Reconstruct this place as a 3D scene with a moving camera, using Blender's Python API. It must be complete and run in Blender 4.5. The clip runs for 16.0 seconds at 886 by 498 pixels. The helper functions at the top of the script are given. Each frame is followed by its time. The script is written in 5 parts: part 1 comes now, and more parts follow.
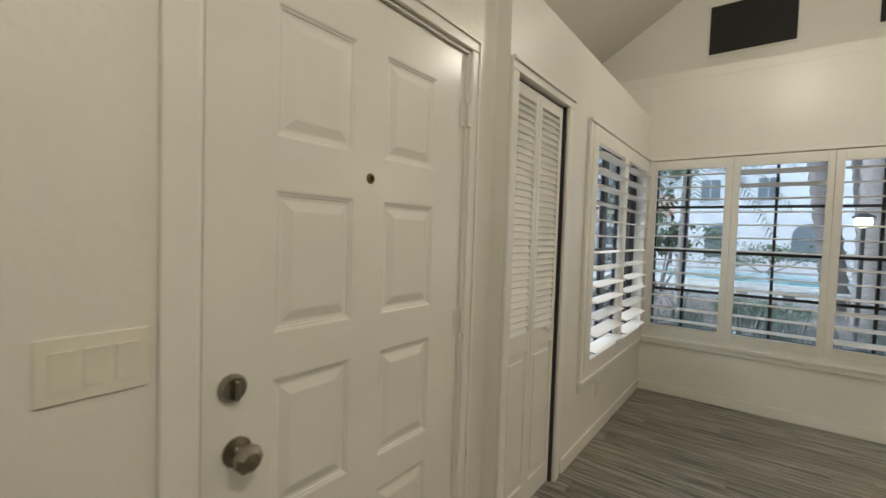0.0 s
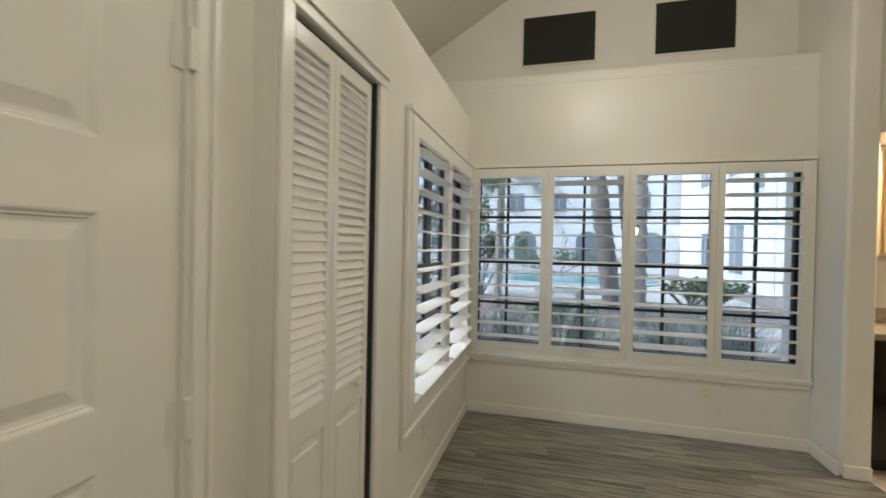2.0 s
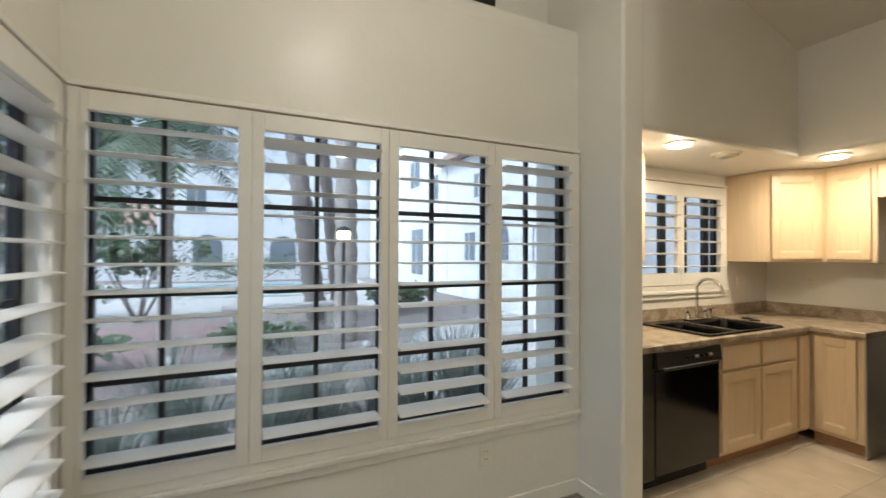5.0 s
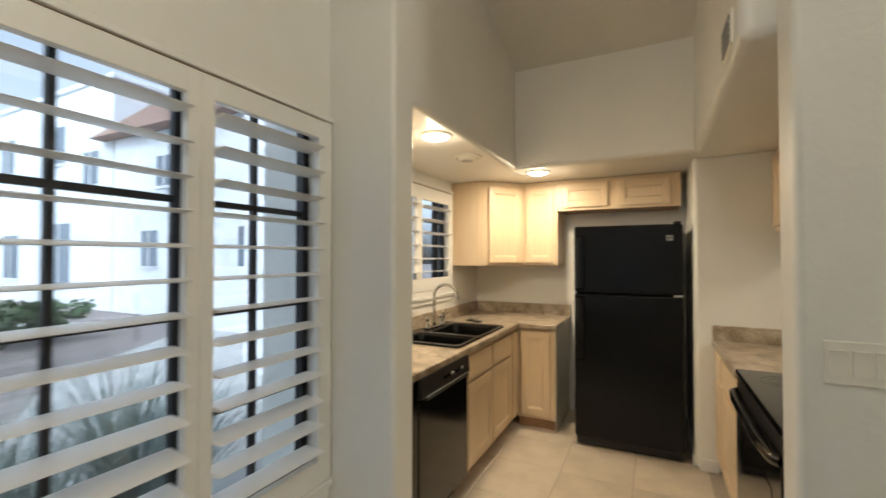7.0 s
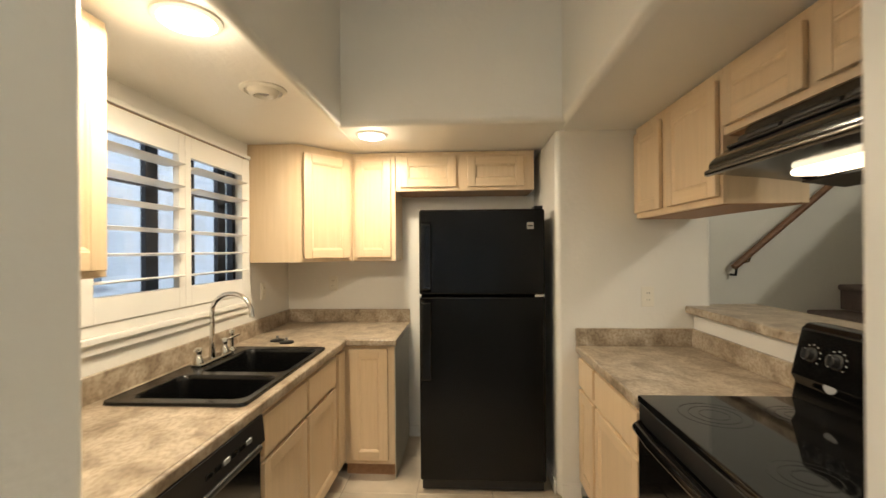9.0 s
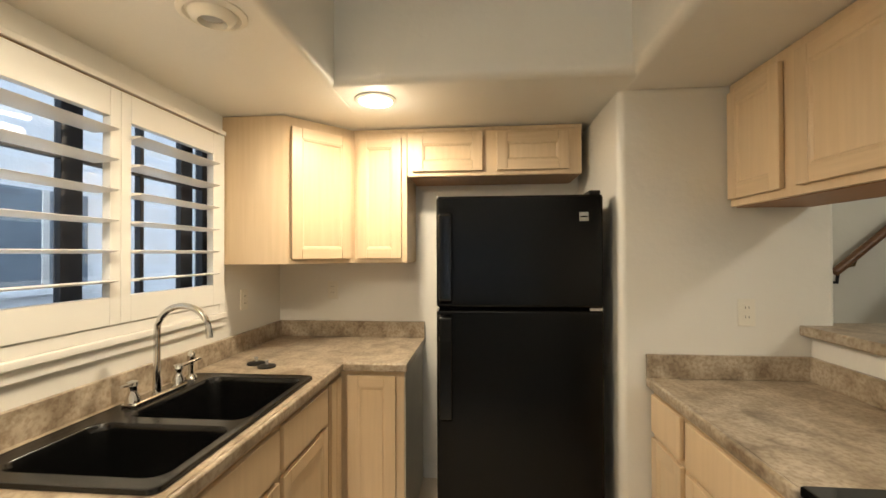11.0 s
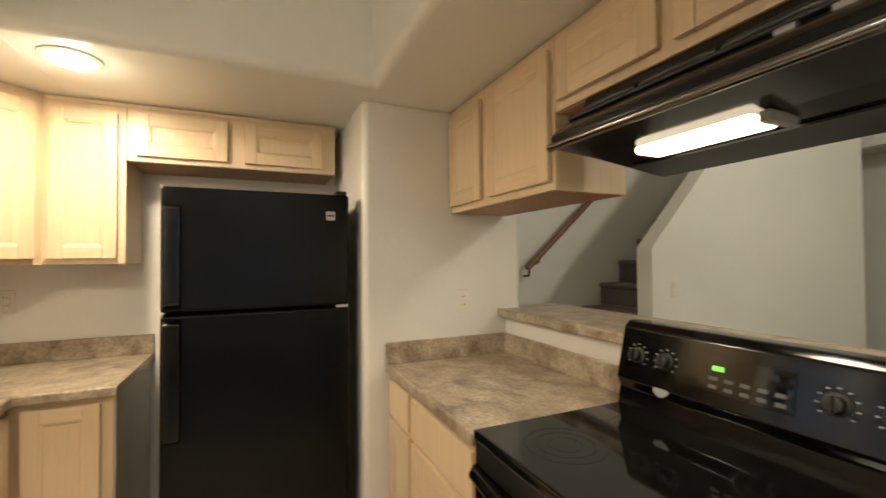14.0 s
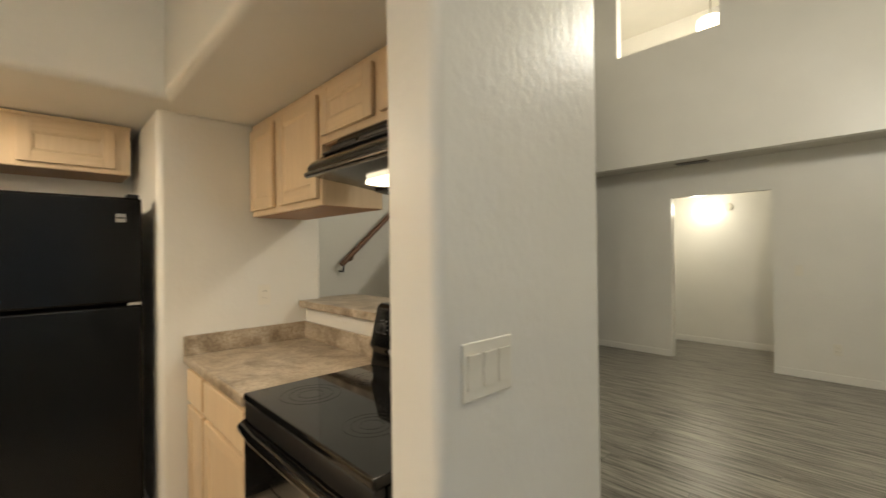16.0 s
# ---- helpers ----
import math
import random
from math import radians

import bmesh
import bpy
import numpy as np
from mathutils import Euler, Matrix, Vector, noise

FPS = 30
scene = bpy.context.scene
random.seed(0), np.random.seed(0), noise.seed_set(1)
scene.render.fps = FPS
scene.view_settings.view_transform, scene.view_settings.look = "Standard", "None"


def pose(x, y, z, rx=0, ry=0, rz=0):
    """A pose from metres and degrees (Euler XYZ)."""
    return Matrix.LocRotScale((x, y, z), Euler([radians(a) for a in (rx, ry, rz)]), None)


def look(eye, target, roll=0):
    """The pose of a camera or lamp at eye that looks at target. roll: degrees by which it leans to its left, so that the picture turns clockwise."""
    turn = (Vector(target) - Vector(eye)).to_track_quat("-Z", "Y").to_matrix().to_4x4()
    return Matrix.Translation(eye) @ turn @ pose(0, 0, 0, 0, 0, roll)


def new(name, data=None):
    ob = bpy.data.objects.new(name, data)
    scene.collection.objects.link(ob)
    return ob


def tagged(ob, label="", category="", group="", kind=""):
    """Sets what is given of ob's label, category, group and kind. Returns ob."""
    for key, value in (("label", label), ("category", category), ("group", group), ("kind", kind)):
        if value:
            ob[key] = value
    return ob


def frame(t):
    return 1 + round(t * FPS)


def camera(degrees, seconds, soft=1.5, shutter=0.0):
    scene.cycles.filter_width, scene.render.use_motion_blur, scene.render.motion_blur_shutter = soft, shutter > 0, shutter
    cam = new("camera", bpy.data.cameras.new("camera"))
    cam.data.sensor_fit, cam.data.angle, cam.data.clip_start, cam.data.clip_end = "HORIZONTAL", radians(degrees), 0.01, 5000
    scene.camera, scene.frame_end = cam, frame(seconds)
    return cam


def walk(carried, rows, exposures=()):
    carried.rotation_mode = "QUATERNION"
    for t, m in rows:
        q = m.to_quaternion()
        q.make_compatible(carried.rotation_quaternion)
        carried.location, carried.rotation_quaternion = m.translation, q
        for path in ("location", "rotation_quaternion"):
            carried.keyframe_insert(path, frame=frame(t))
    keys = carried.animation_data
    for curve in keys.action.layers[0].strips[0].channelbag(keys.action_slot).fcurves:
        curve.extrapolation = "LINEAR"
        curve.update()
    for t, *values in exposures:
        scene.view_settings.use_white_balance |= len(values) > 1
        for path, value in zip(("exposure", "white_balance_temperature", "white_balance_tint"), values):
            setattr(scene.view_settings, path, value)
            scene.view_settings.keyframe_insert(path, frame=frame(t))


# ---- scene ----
cam = camera(92.7, 16.0, shutter=0.5)
PATH = [
    (0, (0.87, -4.115, 1.345), (-0.342, -2.526, 1.268), 1.9),
    (0.5, (0.802, -3.972, 1.36), (-0.307, -2.309, 1.288), 1.8),
    (1, (0.765, -3.848, 1.366), (-0.162, -2.076, 1.308), 1.8),
    (1.5, (0.738, -3.72, 1.375), (0.025, -1.852, 1.333), 1.5),
    (2, (0.704, -3.5, 1.39), (0.189, -1.568, 1.371), 1.2),
    (2.5, (0.671, -3.277, 1.39), (0.343, -1.304, 1.402), 0.9),
    (3, (0.609, -3.024, 1.404), (0.506, -1.026, 1.423), 0.7),
    (3.2, (0.589, -2.928, 1.423), (0.584, -0.928, 1.432), 0.5),
    (5.3, (0.627, -1.813, 1.431), (1.637, -0.086, 1.449), 0.4),
    (5.5, (0.662, -1.711, 1.447), (1.783, -0.054, 1.459), 0.5),
    (6, (0.772, -1.52, 1.463), (2.141, -0.063, 1.477), 0.4),
    (6.5, (0.855, -1.404, 1.456), (2.436, -0.179, 1.486), 0.4),
    (7, (1.002, -1.276, 1.451), (2.792, -0.385, 1.488), 0.0),
    (7.5, (1.192, -1.196, 1.444), (3.095, -0.581, 1.488), -0.1),
    (8, (1.399, -1.149, 1.411), (3.358, -0.751, 1.466), -0.3),
    (8.5, (1.652, -1.069, 1.432), (3.638, -0.836, 1.467), -0.3),
    (9, (1.896, -1.0, 1.445), (3.893, -0.893, 1.45), -0.4),
    (9.5, (2.14, -0.922, 1.455), (4.139, -0.854, 1.451), -0.3),
    (9.7, (2.216, -0.99, 1.447), (4.207, -0.803, 1.456), -0.5),
    (11.8, (2.544, -0.9, 1.42), (4.538, -0.749, 1.464), 0.2),
    (12, (2.553, -0.903, 1.418), (4.551, -0.844, 1.464), 0.1),
    (12.5, (2.551, -0.939, 1.412), (4.544, -1.092, 1.46), -0.0),
    (13, (2.528, -0.993, 1.406), (4.491, -1.37, 1.45), -0.2),
    (13.5, (2.497, -1.033, 1.401), (4.405, -1.629, 1.443), -0.3),
    (14, (2.429, -1.067, 1.391), (4.257, -1.878, 1.432), -0.4),
    (14.5, (2.302, -1.086, 1.395), (4.054, -2.051, 1.429), -0.5),
    (15, (2.126, -1.082, 1.388), (3.802, -2.172, 1.421), -0.6),
    (15.5, (1.994, -1.08, 1.389), (3.582, -2.296, 1.415), -0.6),
    (16, (1.888, -1.104, 1.409), (3.337, -2.483, 1.419), -0.7),
]
walk(cam, [(t, look(eye, target, roll)) for t, eye, target, roll in PATH], exposures=[(0.0, 0.9), (6.5, 0.95), (8.0, 1.08), (9.5, 1.2), (12.0, 1.08), (14.5, 1.2), (16.0, 1.2)])

SKY, CANW, HOODW, HALLW, LIVW, NOOKW = 0.15, 7.0, 1.6, 5, 31, 7.5

# ---- world, sun, exposure ----
world = bpy.data.worlds.new("sky")
scene.world = world
world.use_nodes = True
wn = world.node_tree.nodes
wl = world.node_tree.links
sky = wn.new("ShaderNodeTexSky")
sky.sky_type = 'NISHITA'
sky.sun_disc = False
sky.sun_elevation = radians(38)
sky.sun_rotation = radians(250)
sky.dust_density = 5.0
sky.air_density = 0.75
sky.ozone_density = 1.0
wn["Background"].inputs["Strength"].default_value = SKY
haze = wn.new("ShaderNodeHueSaturation")     # thin overcast
haze.inputs["Saturation"].default_value = 0.13
haze.inputs["Value"].default_value = 1.4
wl.new(sky.outputs[0], haze.inputs["Color"])
wl.new(haze.outputs[0], wn["Background"].inputs["Color"])
sun = new("sun", bpy.data.lights.new("sun", 'SUN'))
sun.data.energy = 0.5
sun.data.angle = radians(40)
sun.data.color = (1.0, 0.95, 0.88)
sun.matrix_world = look((0, 0, 10), (6, 5, 0))


def lamp(name, kind, energy, at, target, size=0.1, color=(1, 0.78, 0.52), spot=None):
    d = bpy.data.lights.new(name, kind)
    d.energy = energy
    d.color = color
    if kind == 'AREA':
        d.shape = 'DISK'
        d.size = size
    else:
        d.shadow_soft_size = size
    if spot:
        d.spot_size = radians(spot)
        d.spot_blend = 0.6
    o = new(name, d)
    o.matrix_world = look(at, target)
    return o


# ---- materials ----
def mat(name, color, rough=0.5, metal=0.0, var=0.06, scale=6.0, bump=0.0, bscale=60.0, stretch=(1, 1, 1), color2=None, coat=0.0, rand=0.0, detail=4.0, spec=0.5):
    m = bpy.data.materials.new(name)
    m.use_nodes = True
    n, l = m.node_tree.nodes, m.node_tree.links
    b = n["Principled BSDF"]
    b.inputs["Roughness"].default_value = rough
    b.inputs["Metallic"].default_value = metal
    b.inputs["Coat Weight"].default_value = coat
    b.inputs["Specular IOR Level"].default_value = spec
    tc = n.new("ShaderNodeTexCoord")
    mp = n.new("ShaderNodeMapping")
    mp.inputs["Scale"].default_value = stretch
    geo = n.new("ShaderNodeNewGeometry")
    l.new(geo.outputs["Position"], mp.inputs["Vector"])
    if rand:
        oi = n.new("ShaderNodeObjectInfo")
        ad = n.new("ShaderNodeVectorMath")
        ad.operation = 'ADD'
        sc = n.new("ShaderNodeMath")
        sc.operation = 'MULTIPLY'
        sc.inputs[1].default_value = 37.0
        l.new(oi.outputs["Random"], sc.inputs[0])
        l.new(geo.outputs["Position"], ad.inputs[0])
        l.new(sc.outputs[0], ad.inputs[1])
        l.new(ad.outputs[0], mp.inputs["Vector"])
    nz = n.new("ShaderNodeTexNoise")
    nz.inputs["Scale"].default_value = scale
    nz.inputs["Detail"].default_value = detail
    l.new(mp.outputs[0], nz.inputs["Vector"])
    c2 = color2 or tuple(max(0, c * (1 - 2.2 * var)) for c in color)
    rp = n.new("ShaderNodeValToRGB")
    rp.color_ramp.elements[0].position = 0.32
    rp.color_ramp.elements[1].position = 0.68
    rp.color_ramp.elements[0].color = (*c2, 1)
    rp.color_ramp.elements[1].color = (*color, 1)
    l.new(nz.outputs[0], rp.inputs[0])
    out = rp.outputs[0]
    if rand:
        hs = n.new("ShaderNodeHueSaturation")
        mr = n.new("ShaderNodeMapRange")
        mr.inputs[3].default_value = 1 - rand
        mr.inputs[4].default_value = 1 + rand
        l.new(oi.outputs["Random"], mr.inputs[0])
        l.new(mr.outputs[0], hs.inputs["Value"])
        l.new(out, hs.inputs["Color"])
        out = hs.outputs[0]
    l.new(out, b.inputs["Base Color"])
    rr = n.new("ShaderNodeMapRange")
    rr.inputs[3].default_value = max(0.02, rough * 0.85)
    rr.inputs[4].default_value = min(1, rough * 1.15)
    l.new(nz.outputs[0], rr.inputs[0])
    l.new(rr.outputs[0], b.inputs["Roughness"])
    if bump:
        bn = n.new("ShaderNodeTexNoise")
        bn.inputs["Scale"].default_value = bscale
        bn.inputs["Detail"].default_value = 3
        l.new(mp.outputs[0], bn.inputs["Vector"])
        bp = n.new("ShaderNodeBump")
        bp.inputs["Strength"].default_value = 1.0
        bp.inputs["Distance"].default_value = bump
        l.new(bn.outputs[0], bp.inputs["Height"])
        l.new(bp.outputs[0], b.inputs["Normal"])
    return m


def glow(name, color, strength):
    m = bpy.data.materials.new(name)
    m.use_nodes = True
    b = m.node_tree.nodes["Principled BSDF"]
    b.inputs["Base Color"].default_value = (*color, 1)
    b.inputs["Emission Color"].default_value = (*color, 1)
    b.inputs["Emission Strength"].default_value = strength
    return m


def glass_mat(name, tint=(1, 1, 1)):
    m = bpy.data.materials.new(name)
    m.use_nodes = True
    n, l = m.node_tree.nodes, m.node_tree.links
    n.remove(n["Principled BSDF"])
    tr = n.new("ShaderNodeBsdfTransparent")
    tr.inputs[0].default_value = (*tint, 1)
    gl = n.new("ShaderNodeBsdfGlossy")
    gl.inputs["Roughness"].default_value = 0.02
    lw = n.new("ShaderNodeLayerWeight")
    pw = n.new("ShaderNodeMath")
    pw.operation = 'POWER'
    pw.inputs[1].default_value = 4.0
    l.new(lw.outputs["Facing"], pw.inputs[0])
    fr = n.new("ShaderNodeMath")
    fr.operation = 'MULTIPLY_ADD'
    fr.inputs[1].default_value = 0.6
    fr.inputs[2].default_value = 0.07
    l.new(pw.outputs[0], fr.inputs[0])
    mx = n.new("ShaderNodeMixShader")
    l.new(fr.outputs[0], mx.inputs[0])
    l.new(tr.outputs[0], mx.inputs[1])
    l.new(gl.outputs[0], mx.inputs[2])
    l.new(mx.outputs[0], n["Material Output"].inputs[0])
    return m


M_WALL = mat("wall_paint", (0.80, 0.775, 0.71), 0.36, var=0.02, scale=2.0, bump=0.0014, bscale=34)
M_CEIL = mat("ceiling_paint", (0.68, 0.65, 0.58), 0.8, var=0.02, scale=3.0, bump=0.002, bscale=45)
M_TRIM = mat("trim_paint", (0.83, 0.805, 0.745), 0.3, var=0.015, scale=5)
M_DOOR = mat("door_paint", (0.82, 0.795, 0.735), 0.25, var=0.02, scale=3, bump=0.0003, bscale=25)
M_LOUV = mat("louver_paint", (0.84, 0.81, 0.76), 0.35, var=0.01, scale=5)
M_PLANK = mat("vinyl_plank", (0.36, 0.335, 0.285), 0.3, color2=(0.05, 0.046, 0.038), scale=4, stretch=(0.8, 15, 1), bump=0.0004, bscale=40, rand=0.2, detail=7)
M_SUB = mat("floor_joint", (0.05, 0.045, 0.04), 0.8)
M_TILE = mat("floor_tile", (0.62, 0.53, 0.41), 0.35, color2=(0.50, 0.42, 0.32), scale=5, rand=0.05, bump=0.0004, bscale=30, detail=6)
M_GROUT = mat("grout", (0.42, 0.35, 0.27), 0.9, scale=40)
M_MAPLE = mat("maple", (0.70, 0.535, 0.345), 0.36, color2=(0.645, 0.485, 0.305), scale=3.2, stretch=(14, 14, 0.8), bump=0.0002, bscale=60, rand=0.05, detail=6)
M_MAPLE_H = mat("maple_cross_grain", (0.70, 0.535, 0.345), 0.36, color2=(0.645, 0.485, 0.305), scale=3.2, stretch=(1.2, 1.2, 22), bump=0.0002, bscale=60, rand=0.05, detail=6)
# darker, redder than the door maple, for undersides and toe kicks
M_MAPLE_BROWN = mat("maple_red_brown", (0.40, 0.22, 0.11), 0.5, color2=(0.32, 0.17, 0.08), scale=4, stretch=(1, 12, 12))
# dark brown that paints shade into narrow gaps
M_GAP_SHADE = mat("gap_shade", (0.30, 0.17, 0.08), 0.6)
M_SIDE = mat("laminate_side", (0.50, 0.47, 0.38), 0.4)
M_BLACK = mat("black_enamel", (0.003, 0.003, 0.003), 0.12, var=0.1, scale=20, bump=0.00005, bscale=300)
M_FRIDGE = mat("black_textured", (0.003, 0.003, 0.003), 0.2, var=0.1, spec=0.26, bump=0.0002, bscale=330)
M_BPLAST = mat("black_plastic", (0.012, 0.012, 0.012), 0.38, var=0.1)
M_GLASSTOP = mat("ceramic_glass", (0.004, 0.004, 0.004), 0.05, var=0.1)
M_RING = mat("burner_ring", (0.014, 0.014, 0.015), 0.25, var=0.1)
M_GREY = mat("grey_print", (0.35, 0.35, 0.34), 0.5)
M_CHROME = mat("chrome", (0.72, 0.71, 0.69), 0.09, metal=1.0, var=0.02)
M_NICKEL = mat("satin_nickel", (0.40, 0.37, 0.32), 0.24, metal=1.0, var=0.05)
M_STEEL = mat("dark_steel", (0.22, 0.21, 0.20), 0.2, metal=1.0, var=0.05)
M_BRASS = mat("dark_brass", (0.25, 0.17, 0.08), 0.3, metal=1.0)
M_SINK = mat("composite_sink", (0.005, 0.005, 0.005), 0.2, var=0.2, scale=200)
M_VENT = mat("vent_screen", (0.016, 0.014, 0.012), 0.7, var=0.3, scale=150)
M_PLATE = mat("plate_plastic", (0.80, 0.76, 0.66), 0.35, var=0.01)
M_SLOT = mat("outlet_slot", (0.12, 0.10, 0.08), 0.6)
M_FRAME = mat("bronze_frame", (0.018, 0.018, 0.022), 0.4)
M_GLASS = glass_mat("window_glass", (0.80, 0.90, 1.0))
M_CARPET = mat("stair_carpet", (0.22, 0.17, 0.15), 0.95, color2=(0.12, 0.09, 0.08), scale=120, bump=0.004, bscale=160)
M_RAILW = mat("rail_wood", (0.22, 0.10, 0.045), 0.4, scale=5, stretch=(20, 2, 20), var=0.2)
M_DIFF = glow("lamp_diffuser", (1.0, 0.88, 0.66), 14)
M_HOODL = glow("hood_diffuser", (1.0, 0.84, 0.58), 1.7)
M_SCONCE = glow("sconce_glass", (1.0, 0.9, 0.66), 2.6)
M_GREEN = glow("clock_digits", (0.25, 0.9, 0.12), 0.35)
M_DIM = mat("dim_print", (0.10, 0.10, 0.10), 0.5)


def laminate(name):
    m = bpy.data.materials.new(name)
    m.use_nodes = True
    n, l = m.node_tree.nodes, m.node_tree.links
    b = n["Principled BSDF"]
    geo = n.new("ShaderNodeNewGeometry")
    n1 = n.new("ShaderNodeTexNoise")
    n1.inputs["Scale"].default_value = 9
    n1.inputs["Detail"].default_value = 5
    n1.inputs["Distortion"].default_value = 0.6
    n2 = n.new("ShaderNodeTexNoise")
    n2.inputs["Scale"].default_value = 70
    n2.inputs["Detail"].default_value = 5
    l.new(geo.outputs["Position"], n1.inputs["Vector"])
    l.new(geo.outputs["Position"], n2.inputs["Vector"])
    r1 = n.new("ShaderNodeValToRGB")
    e = r1.color_ramp.elements
    e[0].position, e[0].color = 0.30, (0.225, 0.17, 0.115, 1)
    e[1].position, e[1].color = 0.70, (0.56, 0.48, 0.375, 1)
    k = e.new(0.5)
    k.color = (0.41, 0.335, 0.245, 1)
    l.new(n1.outputs[0], r1.inputs[0])
    r2 = n.new("ShaderNodeValToRGB")
    r2.color_ramp.elements[0].position, r2.color_ramp.elements[0].color = 0.34, (0.66, 0.60, 0.54, 1)
    r2.color_ramp.elements[1].position, r2.color_ramp.elements[1].color = 0.58, (1, 1, 1, 1)
    l.new(n2.outputs[0], r2.inputs[0])
    mx = n.new("ShaderNodeMix")
    mx.data_type = 'RGBA'
    mx.blend_type = 'MULTIPLY'
    mx.inputs[0].default_value = 0.9
    l.new(r1.outputs[0], mx.inputs[6])
    l.new(r2.outputs[0], mx.inputs[7])
    l.new(mx.outputs[2], b.inputs["Base Color"])
    b.inputs["Roughness"].default_value = 0.32
    return m


M_LAM = laminate("laminate_stone")


# ---- building helpers ----
def box(bm, x0, y0, z0, x1, y1, z1, bevel=0.0, seg=2):
    g = bmesh.ops.create_cube(bm, size=1.0)
    vs = g["verts"]
    for v in vs:
        v.co = Vector(((x0 + x1) / 2 + v.co.x * (x1 - x0), (y0 + y1) / 2 + v.co.y * (y1 - y0), (z0 + z1) / 2 + v.co.z * (z1 - z0)))
    if bevel:
        es = list({e for v in vs for e in v.link_edges})
        bmesh.ops.bevel(bm, geom=es, offset=bevel, segments=seg, affect='EDGES', profile=0.5)
    return bm


def bx(*a, **k):
    return box(bmesh.new(), *a, **k)


def prism(pts, z0, z1, bevel=0.0, axis='z'):
    """A flat outline pushed along an axis: pts are (x, y), (y, z) for axis x, or (x, z) for axis y."""
    bm = bmesh.new()
    put = {'z': lambda p, h: (p[0], p[1], h), 'x': lambda p, h: (h, p[0], p[1]), 'y': lambda p, h: (p[0], h, p[1])}[axis]
    a = [bm.verts.new(put(p, z0)) for p in pts]
    b = [bm.verts.new(put(p, z1)) for p in pts]
    bm.faces.new(a)
    bm.faces.new(b)
    for i in range(len(pts)):
        j = (i + 1) % len(pts)
        bm.faces.new((a[i], a[j], b[j], b[i]))
    bmesh.ops.recalc_face_normals(bm, faces=bm.faces)
    if bevel:
        bmesh.ops.bevel(bm, geom=list(bm.edges), offset=bevel, segments=2, affect='EDGES', profile=0.5)
    return bm


def lathe(profile, at=(0, 0, 0), seg=28, axis='z'):
    """Turns (radius, height) pairs round an axis."""
    bm = bmesh.new()
    rings = []
    for r, h in profile:
        ring = []
        for i in range(seg):
            a = 2 * math.pi * i / seg
            c, s = r * math.cos(a), r * math.sin(a)
            p = {'z': (c, s, h), 'x': (h, c, s), 'y': (c, h, s)}[axis]
            ring.append(bm.verts.new((p[0] + at[0], p[1] + at[1], p[2] + at[2])))
        rings.append(ring)
    for a, b in zip(rings, rings[1:]):
        for i in range(seg):
            j = (i + 1) % seg
            bm.faces.new((a[i], a[j], b[j], b[i]))
    bm.faces.new(rings[0])
    bm.faces.new(rings[-1])
    bmesh.ops.recalc_face_normals(bm, faces=bm.faces)
    return bm


def tube(points, radius, seg=10):
    """A round bar along points; radius one number or one a point."""
    bm = bmesh.new()
    pts = [Vector(p) for p in points]
    rings = []
    for i, p in enumerate(pts):
        d = (pts[min(i + 1, len(pts) - 1)] - pts[max(i - 1, 0)]).normalized()
        up = Vector((0, 0, 1)) if abs(d.z) < 0.95 else Vector((1, 0, 0))
        u = d.cross(up).normalized()
        w = d.cross(u)
        r = radius[i] if isinstance(radius, (list, tuple)) else radius
        rings.append([bm.verts.new(p + (u * math.cos(2 * math.pi * k / seg) + w * math.sin(2 * math.pi * k / seg)) * r) for k in range(seg)])
    for a, b in zip(rings, rings[1:]):
        for i in range(seg):
            j = (i + 1) % seg
            bm.faces.new((a[i], a[j], b[j], b[i]))
    bm.faces.new(rings[0])
    bm.faces.new(rings[-1])
    bmesh.ops.recalc_face_normals(bm, faces=bm.faces)
    return bm


def mesh_of(name, bm, material, smooth=True):
    """The mesh, with normals weighted by area, so that broad faces stay flat between their rounded edges."""
    me = bpy.data.meshes.new(name)
    bm.normal_update()
    smooth = smooth and len(bm.faces) < 3000
    bm.to_mesh(me)
    if smooth:
        area = {f: f.calc_area() for f in bm.faces}
        normals = []
        for f in bm.faces:
            for lp in f.loops:
                n = Vector((0, 0, 0))
                for g in lp.vert.link_faces:
                    if f.normal.dot(g.normal) > 0.62:
                        n += g.normal * area[g]
                normals.append(n.normalized() if n.length > 1e-12 else f.normal.copy())
        for p in me.polygons:
            p.use_smooth = True
        me.normals_split_custom_set(normals)
    bm.free()
    me.materials.append(material)
    return me


def part(name, bm, material, parent=None, label=""):
    ob = new(name, mesh_of(name, bm, material))
    if parent:
        ob.parent = parent
    return tagged(ob, label) if label else ob


def thing(name, label, category, group="", at=(0, 0, 0)):
    ob = new(name)
    ob.empty_display_size = 0.1
    ob.location = at
    return tagged(ob, label, category, group)


def structure(name, bm, material, label):
    return tagged(part(name, bm, material), label, "structure" if "wall" not in name else "wall", "", "structure")


